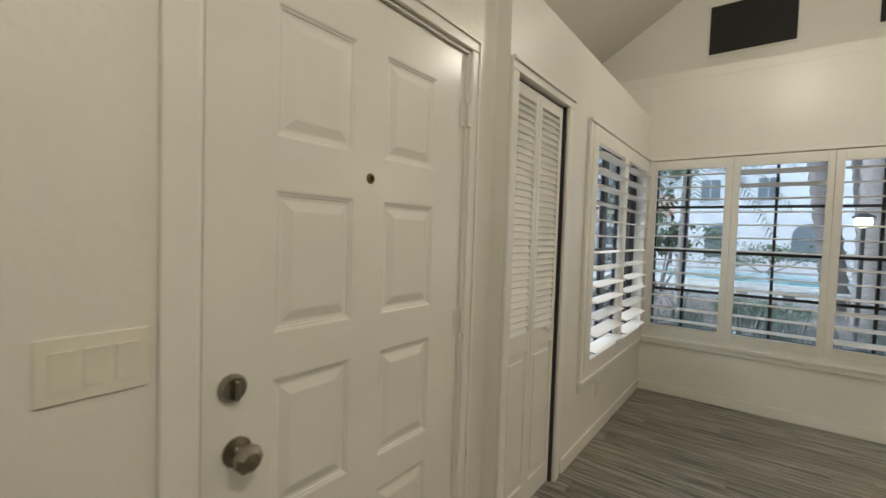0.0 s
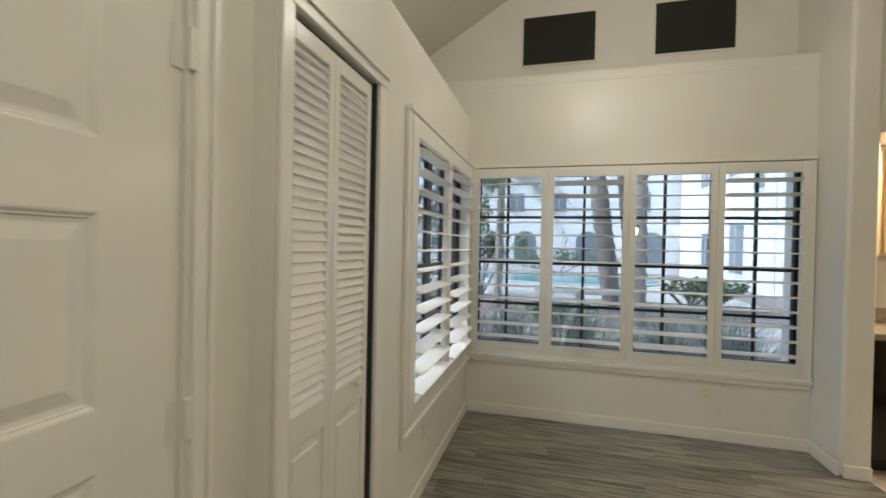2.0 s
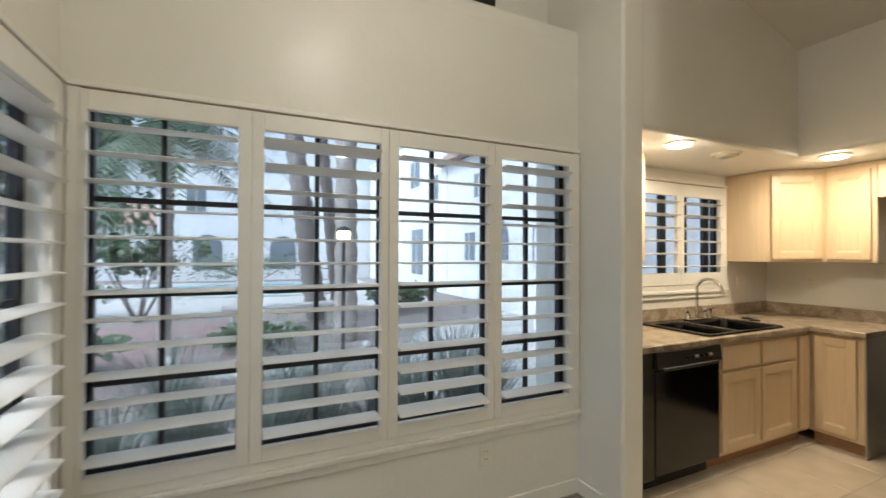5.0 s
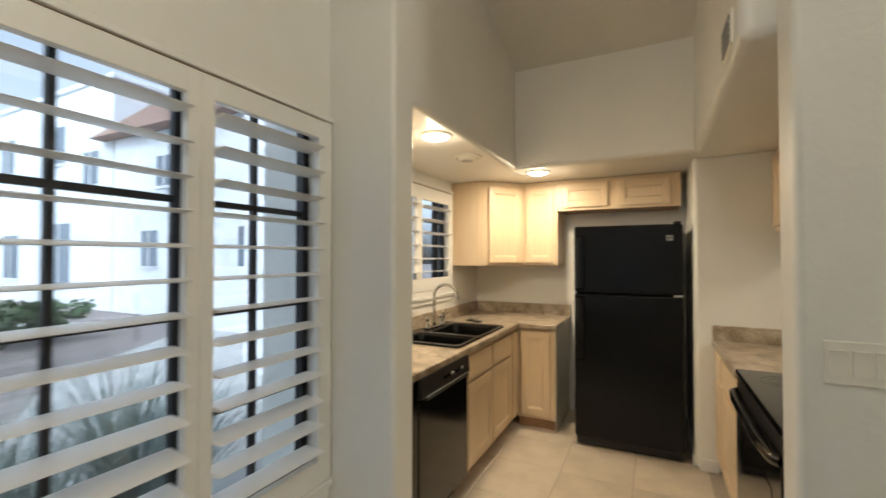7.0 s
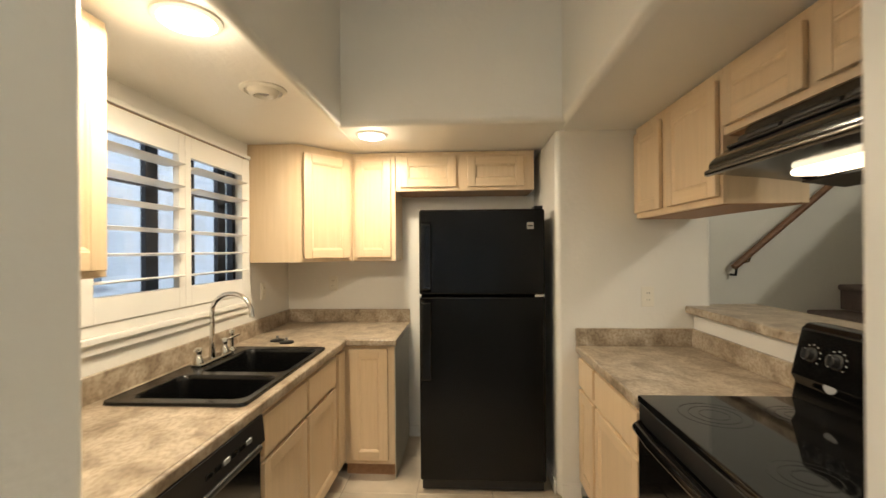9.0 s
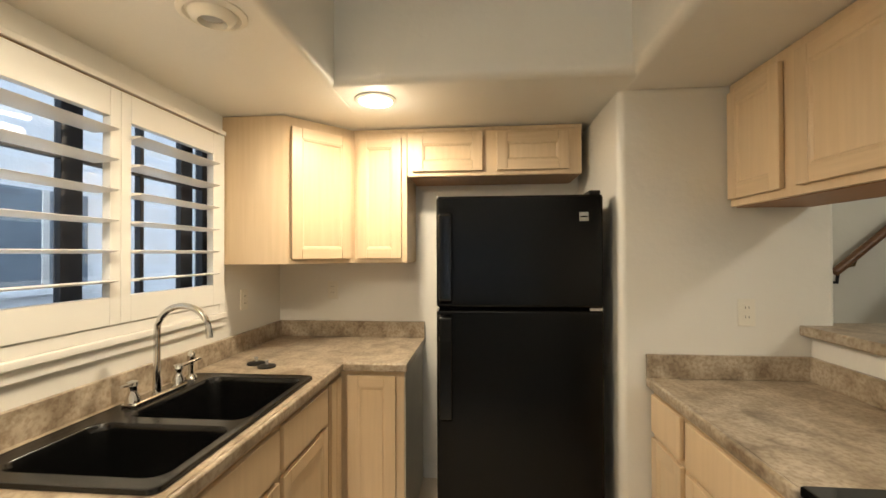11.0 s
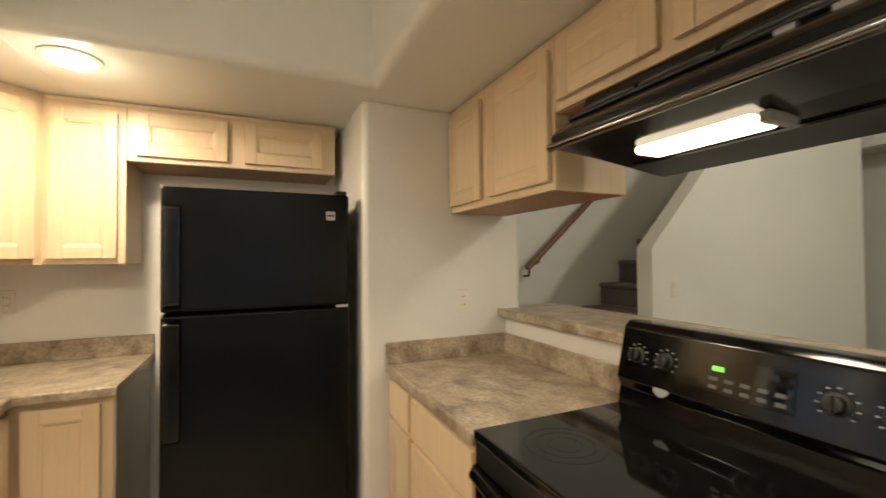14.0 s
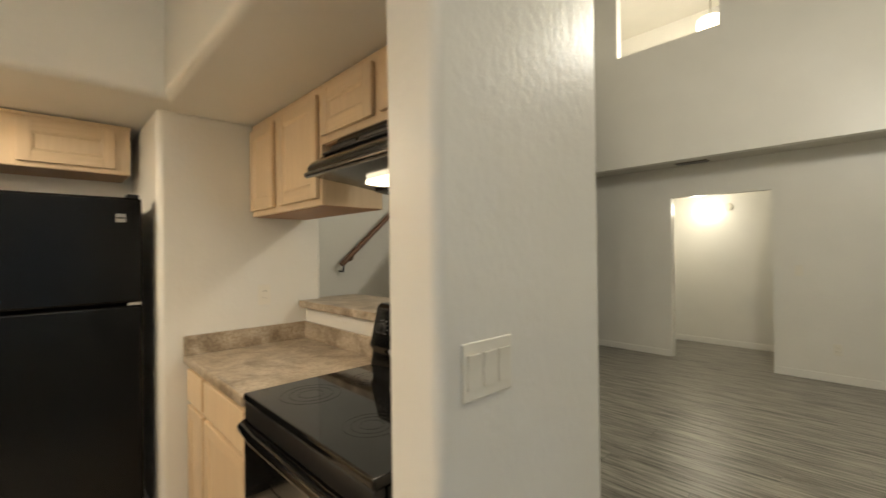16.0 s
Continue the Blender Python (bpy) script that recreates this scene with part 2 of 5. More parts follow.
def wall_with_holes(axis, a0, a1, b0, b1, z0, z1, holes, round_=0.0):
    """A wall slab along axis from a0 to a1, from b0 to b1 thick, with (h0, h1, low, high) openings."""
    bm = bmesh.new()
    cuts = sorted({a0, a1, *[h[0] for h in holes], *[h[1] for h in holes]})
    for p, q in zip(cuts, cuts[1:]):
        mid = (p + q) / 2
        spans = [(h[2], h[3]) for h in holes if h[0] < mid < h[1]]
        z = z0
        for lo, hi in sorted(spans) + [(z1, z1)]:
            if lo > z:
                if axis == 'x':
                    box(bm, p, b0, z, q, b1, lo)
                else:
                    box(bm, b0, p, z, b1, q, lo)
            z = hi
    bmesh.ops.remove_doubles(bm, verts=bm.verts, dist=0.0005)
    return bm

# ---- structure ----
RIDGE_X, RIDGE_Z = 0.81, 3.916
NH = [(0.05, 2.39, 0.56, 2.03)]
WH = [(-1.52, -0.06, 0.53, 2.03), (-2.50, -1.925, 0.0, 2.03)]
KH = [(3.30, 4.525, 1.20, 2.03)]
structure("wall_north", wall_with_holes('x', 0.0, 2.44, 0.0, 0.14, 0, 2.70, NH), M_WALL, "cream painted dining nook wall with a wide shuttered window")
structure("wall_ledge", bx(-0.9, 0.0, 2.70, 2.44, 0.29, 2.78, bevel=0.004), M_WALL, "cream painted ledge over the window wall")
structure("wall_upper", bx(-0.9, 0.29, 2.78, 2.44, 0.40, 4.3), M_WALL, "cream upper gable wall with two dark screens")
structure("wall_corner_infill", bx(-0.9, 0.0, 2.36, -0.001, 0.29, 2.70), M_WALL, "cream wall above the plant shelf corner")
structure("wall_west", wall_with_holes('y', -2.56, 0.0, -0.12, 0.0, 0, 2.43, WH), M_WALL, "cream painted wall with closet and shuttered window")
structure("wall_shelf_top", bx(-0.9, -2.56, 2.36, -0.12, 0.0, 2.43), M_WALL, "cream plant shelf over the closet")
structure("wall_west_upper", bx(-1.0, -9.0, 2.36, -0.9, 0.40, 5.2), M_WALL, "cream upper wall behind the plant shelf")
structure("wall_closet_back", bx(-0.8, -2.62, 0, -0.7, -1.78, 2.36), M_WALL, "plain closet back wall")
structure("wall_closet_side", bx(-0.7, -1.85, 0, -0.12, -1.78, 2.36), M_WALL, "plain closet side wall")
structure("wall_entry", wall_with_holes('y', -9.0, -2.56, -0.19, -0.07, 0, 2.43, [(-3.735, -2.745, 0.0, 2.045)]), M_WALL, "cream painted entry wall around the front door")
structure("wall_entry_top", bx(-0.9, -9.0, 2.36, -0.19, -2.56, 2.43), M_WALL, "cream shelf over the entry wall")
structure("wall_stub", bx(2.44, -0.34, 0, 2.60, 0.42, 4.2, bevel=0.022, seg=4), M_WALL, "cream wing wall with rounded corners beside the kitchen")
structure("wall_kitchen_north", wall_with_holes('x', 2.60, 5.29, 0.40, 0.54, 0, 2.134, KH), M_WALL, "cream kitchen wall with a shuttered window over the sink")
structure("wall_kitchen_east", bx(5.17, -2.55, 0, 5.29, 0.40, 2.134), M_WALL, "cream kitchen end wall behind the fridge")
structure("soffit_north", bx(2.60, -0.315, 2.134, 5.29, 0.54, 4.2, bevel=0.03, seg=4), M_WALL, "cream dropped soffit over the sink with recessed lamps")
structure("soffit_east", bx(4.20, -1.60, 2.136, 5.28, -0.26, 4.19, bevel=0.04, seg=5), M_WALL, "cream dropped soffit over the fridge")
structure("soffit_south", bx(2.605, -2.42, 2.134, 5.29, -1.525, 5.19, bevel=0.04, seg=5), M_WALL, "cream dropped soffit over the range with rounded edge")
structure("wall_pier", bx(4.38, -2.40, 0, 5.17, -1.522, 2.15, bevel=0.035, seg=5), M_WALL, "cream pier with rounded corner between fridge and counter")
structure("wall_wing", bx(2.44, -2.235, 0, 2.60, -1.615, 4.3, bevel=0.026, seg=4), M_WALL, "cream textured wing wall with rounded corners at the kitchen entrance")
structure("wall_half", bx(2.60, -2.42, 0, 4.38, -2.295, 1.075), M_WALL, "low cream wall under the breakfast bar")
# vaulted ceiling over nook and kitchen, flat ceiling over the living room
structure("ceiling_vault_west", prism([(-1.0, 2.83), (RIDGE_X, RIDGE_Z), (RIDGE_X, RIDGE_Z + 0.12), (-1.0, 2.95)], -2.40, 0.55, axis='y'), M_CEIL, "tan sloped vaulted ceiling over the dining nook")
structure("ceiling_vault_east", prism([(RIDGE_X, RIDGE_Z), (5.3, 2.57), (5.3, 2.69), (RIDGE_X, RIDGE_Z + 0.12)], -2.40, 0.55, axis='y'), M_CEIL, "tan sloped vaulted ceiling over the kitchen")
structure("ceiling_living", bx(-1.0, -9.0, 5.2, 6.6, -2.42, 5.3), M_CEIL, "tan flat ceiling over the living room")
structure("wall_gable_living", prism([(-1.0, 2.95), (RIDGE_X, 4.03), (2.60, 3.49), (2.60, 5.3), (-1.0, 5.3)], -2.54, -2.40, axis='y'), M_WALL, "cream wall above the vault")
structure("ceiling_stairs", bx(5.3, -2.41, 5.0, 6.6, 0.0, 5.1), M_CEIL, "plain ceiling over the stairs")
# living room, hall and loft
structure("wall_south", wall_with_holes('x', -0.19, 6.6, -7.17, -7.05, 0, 2.46, [(2.775, 3.825, 0.0, 2.06)]), M_WALL, "cream living room wall with an opening to a lit hall")
structure("wall_hall_back", bx(1.6, -8.36, 0, 5.2, -8.24, 2.46), M_WALL, "cream hall wall behind the opening")
structure("wall_hall_end", bx(4.25, -8.24, 0, 4.35, -7.17, 2.46), M_WALL, "plain hall end wall")
structure("wall_hall_end_west", bx(1.5, -8.36, 0, 1.6, -7.17, 2.46), M_WALL, "plain hall end wall")
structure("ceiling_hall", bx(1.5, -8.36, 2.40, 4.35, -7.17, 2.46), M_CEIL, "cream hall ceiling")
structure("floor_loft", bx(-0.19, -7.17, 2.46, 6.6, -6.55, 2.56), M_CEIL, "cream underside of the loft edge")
structure("wall_loft", wall_with_holes('x', -0.19, 6.6, -6.62, -6.50, 2.44, 5.2, [(3.13, 4.26, 3.86, 4.75)]), M_WALL, "cream loft wall with an open lit recess")
structure("wall_loft_back", bx(1.6, -8.9, 2.5, 6.6, -8.8, 5.2), M_WALL, "cream wall inside the loft")
structure("wall_far_west", bx(-1.0, -9.1, 0, 6.6, -9.0, 5.3), M_WALL, "plain closing wall")
structure("wall_stairs", bx(5.29, -9.0, 0, 5.41, -2.42, 5.2), M_WALL, "grey cream wall beside the stairs with a wooden handrail")
structure("wall_knee", prism([(-3.42, 0.0), (-6.1, 0.0), (-6.1, 4.22), (-3.41, 1.445)], 4.38, 4.50, axis='x'), M_WALL, "cream sloped wall along the carpeted stairs")

# floors
structure("floor", bx(-0.9, -9.0, -0.12, 5.3, 0.4, -0.012), M_SUB, "dark underlay beneath the floor planks")
floor_tiles = structure("floor_kitchen", bx(2.60, -1.68, -0.012, 5.2, 0.4, -0.004), M_GROUT, "beige kitchen tile floor with grout joints")
floor_planks = structure("floor_planks", bx(-0.15, -9.0, -0.012, 5.2, -8.8, -0.006), M_SUB, "grey brown wood-look vinyl plank floor")


# baseboards
def baseboard(x0, y0, x1, y1):
    structure("baseboard", bx(x0, y0, 0, x1, y1, 0.085, bevel=0.005), M_TRIM, "cream painted baseboard along the wall")


baseboard(0.014, -0.014, 2.44, 0.0)
baseboard(0.0, -1.82, 0.014, 0.0)
baseboard(2.426, -0.33, 2.44, -0.014)
baseboard(2.45, -0.354, 2.595, -0.34)
baseboard(2.46, -1.615, 2.58, -1.601)
baseboard(2.426, -2.18, 2.44, -1.63)
baseboard(4.42, -1.525, 5.17, -1.511)
baseboard(4.366, -1.66, 4.38, -1.545)
baseboard(5.156, -1.511, 5.17, -0.56)
baseboard(-0.07, -7.05, 2.775, -7.036)
baseboard(3.825, -7.05, 5.29, -7.036)
baseboard(1.6, -8.24, 4.25, -8.226)
baseboard(-0.07, -7.03, -0.056, -3.83)


# ---- plantation shutters ----
def strip_box(name, parent, x0, y0, z0, x1, y1, z1, m, label="", bevel=0.003):
    return part(name, bx(x0, y0, z0, x1, y1, z1, bevel=bevel), m, parent, label)


def louver_mesh(length, width=0.112, thick=0.012):
    bm = bmesh.new()
    n = 10
    prof = [(width / 2 * math.cos(2 * math.pi * i / n), thick / 2 * math.sin(2 * math.pi * i / n)) for i in range(n)]
    a = [bm.verts.new((-length / 2, p[0], p[1])) for p in prof]
    b = [bm.verts.new((length / 2, p[0], p[1])) for p in prof]
    bm.faces.new(a)
    bm.faces.new(b)
    for i in range(n):
        j = (i + 1) % n
        bm.faces.new((a[i], a[j], b[j], b[i]))
    bmesh.ops.recalc_face_normals(bm, faces=bm.faces)
    return mesh_of("louver", bm, M_LOUV)


def shutter_panel(x0, x1, z0, z1, o0, o1, p0, p1, count, m, tilts, label):
    """A hinged panel in the plane y = 0, its frame x0 to x1 and z0 to z1 round an opening o0 to o1, p0 to p1."""
    t = thing("shutter_panel", label, "shutter", "window shutters")
    strip_box("stile", t, x0, -0.016, z0, o0, 0.016, z1, M_TRIM)
    strip_box("stile", t, o1, -0.016, z0, x1, 0.016, z1, M_TRIM)
    strip_box("rail", t, o0, -0.016, z0, o1, 0.016, p0, M_TRIM)
    strip_box("rail", t, o0, -0.016, p1, o1, 0.016, z1, M_TRIM)
    me = louver_mesh(o1 - o0 - 0.006)
    step = (p1 - p0) / count
    for i in range(count):
        ob = new("louver", me)
        ob.parent = t
        ob.matrix_basis = pose((o0 + o1) / 2, 0, p0 + step * (i + 0.5), tilts(i), 0, 0)
    t.matrix_world = m
    return t


def window_casing(name, x0, x1, z0, z1, w, m, label, sill=True):
    t = thing(name, label, "window")
    t["kind"] = "structure"
    strip_box("casing", t, x0, -0.032, z1 - 0.022, x1, 0, z1, M_TRIM, bevel=0.004)
    # dark strip painted as the shadow line under the head casing
    strip_box("shadow_line", t, x0 + w, -0.018, z1 - 0.029, x1 - w, 0, z1 - 0.0225, M_GAP_SHADE, bevel=0)
    strip_box("casing", t, x0, -0.022, z0, x0 + w, 0, z1 - 0.0225, M_TRIM, bevel=0.004)
    strip_box("casing", t, x1 - w, -0.022, z0, x1, 0, z1 - 0.0225, M_TRIM, bevel=0.004)
    strip_box("casing", t, x0 + w, -0.0215, z0, x1 - w, 0, z0 + w, M_TRIM, bevel=0.004)
    if sill:
        strip_box("window_sill", t, x0 - 0.004, -0.034, z0 - 0.028, x1 + 0.004, 0, z0, M_TRIM, bevel=0.005)
        strip_box("apron", t, x0, -0.018, z0 - 0.07, x1, 0, z0 - 0.028, M_TRIM, bevel=0.005)
    t.matrix_world = m
    return t


def sash(name, x0, x1, z0, z1, y, xs, zs, m, label, heavy=(), wide=0.022):
    """A dark metal window with its bars and panes."""
    t = thing(name, label, "window")
    t["kind"] = "structure"
    f = 0.035
    strip_box("window_frame", t, x0, y - 0.02, z0, x1, y + 0.02, z0 + f, M_FRAME)
    strip_box("window_frame", t, x0, y - 0.02, z1 - f, x1, y + 0.02, z1, M_FRAME)
    strip_box("window_frame", t, x0, y - 0.02, z0 + f, x0 + f, y + 0.02, z1 - f, M_FRAME)
    strip_box("window_frame", t, x1 - f, y - 0.02, z0 + f, x1, y + 0.02, z1 - f, M_FRAME)
    for x in xs:
        w = wide if x in heavy else 0.010
        strip_box("glazing_bar", t, x - w, y - 0.014, z0 + f, x + w, y + 0.014, z1 - f, M_FRAME)
    for z in zs:
        strip_box("glazing_bar", t, x0 + f, y - 0.012, z - 0.011, x1 - f, y + 0.012, z + 0.011, M_FRAME)
    p = part("pane", bx(x0 + f, y - 0.003, z0 + f, x1 - f, y + 0.003, z1 - f), M_GLASS, t)
    p.visible_shadow = False
    t.matrix_world = m
    return t


I4 = Matrix.Identity(4)
WEST = pose(0, 0, 0, 0, 0, 90)      # the plane y = 0 turned onto the wall x = 0, its x along y


def tilt_nook(k):
    return lambda i: (2, 1, 3, 1)[k] - (14 if i > 10 else 0) * (k == 1) - (8 if i > 9 else 0) * (k == 3) + (6 if i < 3 else 0) * (k == 2) + 2.5 * math.sin(i * 2.3 + k)


sash("window_1", 0.05, 2.39, 0.56, 2.03, 0.09, (0.31, 0.62, 0.92, 1.22, 1.51, 1.835, 2.12), (0.915, 1.257, 1.635), I4, "dark framed dining window with thin glazing bars", (1.835,))
window_casing("window_casing_1", 0.022, 2.434, 0.50, 2.055, 0.042, I4, "cream casing round the shuttered dining window")
PAN = [(0.064, 0.636, 0.086, 0.586), (0.636, 1.238, 0.684, 1.197), (1.238, 1.834, 1.288, 1.790), (1.834, 2.392, 1.880, 2.350)]
for k, (a, b, c, d) in enumerate(PAN):
    shutter_panel(a + 0.0006, b - 0.0006, 0.543, 2.026, c, d, 0.605, 1.950, 13, pose(0, -0.012, 0), tilt_nook(k), "cream plantation shutter panel with open wide louvers")
# side window on the west wall
sash("window_2", -1.52, -0.06, 0.53, 2.03, 0.09, (-0.93, -0.60, -0.25), (0.92, 1.26, 1.60), WEST, "dark framed side window beside the closet", (-0.93, -0.25), 0.05)
window_casing("window_casing_2", -1.60, -0.025, 0.47, 2.055, 0.045, WEST, "cream casing round the shuttered side window")
for a, b, c, d in [(-1.555, -0.79, -1.46, -0.84), (-0.79, -0.07, -0.74, -0.125)]:
    shutter_panel(a + 0.0006, b - 0.0006, 0.515, 2.026, c, d, 0.575, 1.93, 13, WEST @ pose(0, -0.012, 0), lambda i: 3 + 3 * math.sin(i * 1.7), "cream plantation shutter panel with open wide louvers")
# kitchen window
KW = pose(0, 0.40, 0)
sash("window_3", 3.30, 4.525, 1.20, 2.03, 0.09, (3.485, 3.815, 4.117, 4.385), (1.76,), KW, "dark framed kitchen window over the sink", (3.815, 4.385), 0.04)
window_casing("window_casing_3", 3.27, 4.53, 1.13, 2.05, 0.045, KW, "cream casing round the kitchen window")
for a, b, c, d in [(3.315, 3.90, 3.385, 3.855), (3.90, 4.487, 3.945, 4.43)]:
    shutter_panel(a + 0.0006, b - 0.0006, 1.175, 2.02, c, d, 1.275, 1.915, 6, pose(0, 0.388, 0), lambda i: -4, "cream plantation shutter panel over the kitchen sink")

# ---- entry: front door, closet ----
front_door = thing("door_1", "closed cream eight-panel front door in cream casing", "door")
front_door["kind"] = "structure"
DX = -0.082


PANEL_Y = ((-3.545, -3.297), (-3.18, -2.93))
PANEL_Z = ((0.16, 0.517), (0.622, 0.968), (1.082, 1.437), (1.565, 1.887))


def door_face(y0, y1, z0, z1, x, back):
    """A moulded leaf that looks along +x, its face open where the panels sit."""
    bm = bmesh.new()
    ys = sorted([y0, y1] + [v for p in PANEL_Y for v in p])
    zs = sorted([z0, z1] + [v for p in PANEL_Z for v in p])
    grid = {(i, j): bm.verts.new((x, p, q)) for i, p in enumerate(ys) for j, q in enumerate(zs)}
    for i in range(len(ys) - 1):
        for j in range(len(zs) - 1):
            if not (i in (1, 3) and j in (1, 3, 5, 7)):
                bm.faces.new((grid[i, j], grid[i + 1, j], grid[i + 1, j + 1], grid[i, j + 1]))
    box(bm, back, y0, z0, x - 0.014, y1, z1)
    for a, b, c, d in ((y0, y0 + 0.004, z0, z1), (y1 - 0.004, y1, z0, z1), (y0, y1, z0, z0 + 0.004), (y0, y1, z1 - 0.004, z1)):
        box(bm, x - 0.014, a, c, x - 0.0002, b, d)
    return bm


def raised_panel(y0, y1, z0, z1, x):
    """A moulded panel: a rounded step down, a groove, and a bevel up to its raised field."""
    bm = bmesh.new()
    rings = []
    for inset, h in ((0.0, 0.0), (0.004, -0.001), (0.009, -0.005), (0.012, -0.0052), (0.015, -0.009), (0.022, -0.010), (0.026, -0.0095), (0.050, -0.0015), (0.053, -0.001)):
        rings.append([bm.verts.new((x + h, p, q)) for p, q in ((y0 + inset, z0 + inset), (y1 - inset, z0 + inset), (y1 - inset, z1 - inset), (y0 + inset, z1 - inset))])
    for u, w in zip(rings, rings[1:]):
        for i in range(4):
            j = (i + 1) % 4
            bm.faces.new((u[i], u[j], w[j], w[i]))
    bm.faces.new(rings[-1])
    return bm


slab = new("door_leaf", mesh_of("door_leaf", door_face(-3.710, -2.765, 0.008, 2.032, DX, DX - 0.045), M_DOOR, smooth=False))
slab.parent = front_door
for y0, y1 in PANEL_Y:
    for z0, z1 in PANEL_Z:
        ob = new("panel", mesh_of("panel", raised_panel(y0, y1, z0, z1, DX), M_DOOR, smooth=False))
        ob.parent = slab
# dark strip painted as the shade in the seam between leaf and jamb
part("door_gap_shade", bx(-0.12, -3.7175, 0.0, -0.092, -3.7105, 2.03), M_GAP_SHADE, front_door)
part("door_jamb", bx(-0.19, -3.735, 0, -0.068, -3.718, 2.045), M_TRIM, front_door)
part("door_jamb", bx(-0.19, -2.762, 0, -0.068, -2.745, 2.045), M_TRIM, front_door)
part("door_jamb", bx(-0.19, -3.718, 2.034, -0.068, -2.762, 2.045), M_TRIM, front_door)
for y0, y1, z0, z1 in ((-3.80, -3.728, 0, 2.045), (-2.752, -2.69, 0, 2.045), (-3.80, -2.69, 2.045, 2.11)):
    part("casing", bx(-0.07, y0, z0, -0.052, y1, z1, bevel=0.006, seg=3), M_TRIM, front_door)
part("casing_bead", bx(-0.052, -2.715, 0, -0.044, -2.70, 2.09, bevel=0.003), M_TRIM, front_door)
part("casing_bead", bx(-0.052, -3.79, 2.082, -0.044, -2.70, 2.098, bevel=0.003), M_TRIM, front_door)
part("knob_rose", lathe([(0.034, 0), (0.034, 0.006), (0.012, 0.010), (0.012, 0.032)], (DX, -3.632, 0.823), axis='x'), M_NICKEL, front_door)
knob = new("door_knob", mesh_of("door_knob", lathe([(0.012, 0.030), (0.026, 0.036), (0.034, 0.050), (0.032, 0.062), (0.020, 0.073), (0.004, 0.075)], (DX, -3.632, 0.823), axis='x', seg=9), M_NICKEL, smooth=False))
knob.parent = front_door
tagged(knob, "satin nickel faceted knob")
bolt = part("deadbolt", lathe([(0.033, 0), (0.033, 0.008), (0.026, 0.014), (0.026, 0.016)], (DX, -3.645, 0.975), axis='x'), M_NICKEL, front_door, "satin nickel deadbolt")
part("thumb_turn", bx(DX + 0.014, -3.650, 0.952, DX + 0.034, -3.640, 0.998, bevel=0.004), M_NICKEL, bolt)
part("peephole_lens", lathe([(0.008, 0.0), (0.008, 0.007), (0.003, 0.0075)], (DX, -3.237, 1.50), axis='x', seg=16), M_BLACK, front_door)
part("peephole", lathe([(0.016, 0), (0.014, 0.004), (0.009, 0.006)], (DX, -3.237, 1.50), axis='x', seg=20), M_BRASS, front_door, "dark brass peephole")
for z in (1.80, 1.0, 0.25):
    hg = part("hinge", lathe([(0.008, -0.045), (0.009, -0.043), (0.009, 0.043), (0.008, 0.045)], (-0.062, -2.757, z), seg=12), M_DOOR, front_door)
    part("hinge_leaf", bx(-0.081, -2.79, z - 0.045, -0.078, -2.764, z + 0.045), M_DOOR, hg)

closet = thing("door_2", "cream louvered bifold closet door, closed", "closet door")
closet["kind"] = "structure"


def bifold(y0, y1, x):
    leaf = part("bifold_leaf", bx(x - 0.026, y0, 0.02, x, y0 + 0.032, 2.016, bevel=0.003), M_DOOR, closet)
    part("stile", bx(x - 0.026, y1 - 0.032, 0.02, x, y1, 2.016, bevel=0.003), M_DOOR, leaf)
    for z0, z1 in ((0.02, 0.13), (0.79, 0.885), (1.962, 2.016)):
        part("rail", bx(x - 0.026, y0 + 0.032, z0, x, y1 - 0.032, z1, bevel=0.003), M_DOOR, leaf)
    bmq = bmesh.new()
    box(bmq, x - 0.022, y0 + 0.032, 0.13, x - 0.012, y1 - 0.032, 0.79)
    box(bmq, x - 0.020, y0 + 0.058, 0.165, x - 0.003, y1 - 0.058, 0.755, bevel=0.006)
    part("panel", bmq, M_DOOR, leaf)
    me = mesh_of("slat", bx(-0.0195, y0 + 0.032, -0.003, 0.0195, y1 - 0.032, 0.003, bevel=0.0012), M_DOOR)
    n = 34
    for i in range(n):
        s = new("slat", me)
        s.parent = leaf
        s.matrix_basis = pose(x - 0.013, 0, 0.900 + (1.948 - 0.900) * i / (n - 1), 0, 56, 0)
    return leaf


bifold(-2.492, -2.238, -0.012)
leaf2 = bifold(-2.234, -1.955, -0.012)
part("knob", lathe([(0.006, 0), (0.006, 0.012), (0.013, 0.018), (0.014, 0.026), (0.008, 0.031)], (-0.012, -2.07, 0.875), axis='x', seg=18), M_DOOR, leaf2)
# near-black strip stands for the unlit gap between closet leaf and jamb
part("jamb_gap_shade", bx(-0.038, -1.936, 0.004, -0.002, -1.9255, 2.03), M_FRAME, closet, "dark strip painted as the unlit gap beside the door")
part("track", bx(-0.06, -2.498, 2.019, -0.022, -1.927, 2.028), M_FRAME, closet)
for y0, y1, z0, z1 in ((-2.555, -2.50, 0, 2.03), (-1.925, -1.86, 0, 2.03), (-2.56, -1.86, 2.03, 2.085)):
    part("casing", bx(0.0, y0, z0, 0.016, y1, z1, bevel=0.005, seg=3), M_TRIM, closet)
part("casing_bead", bx(0.016, -2.56, 2.066, 0.026, -1.855, 2.085, bevel=0.004), M_TRIM, closet)


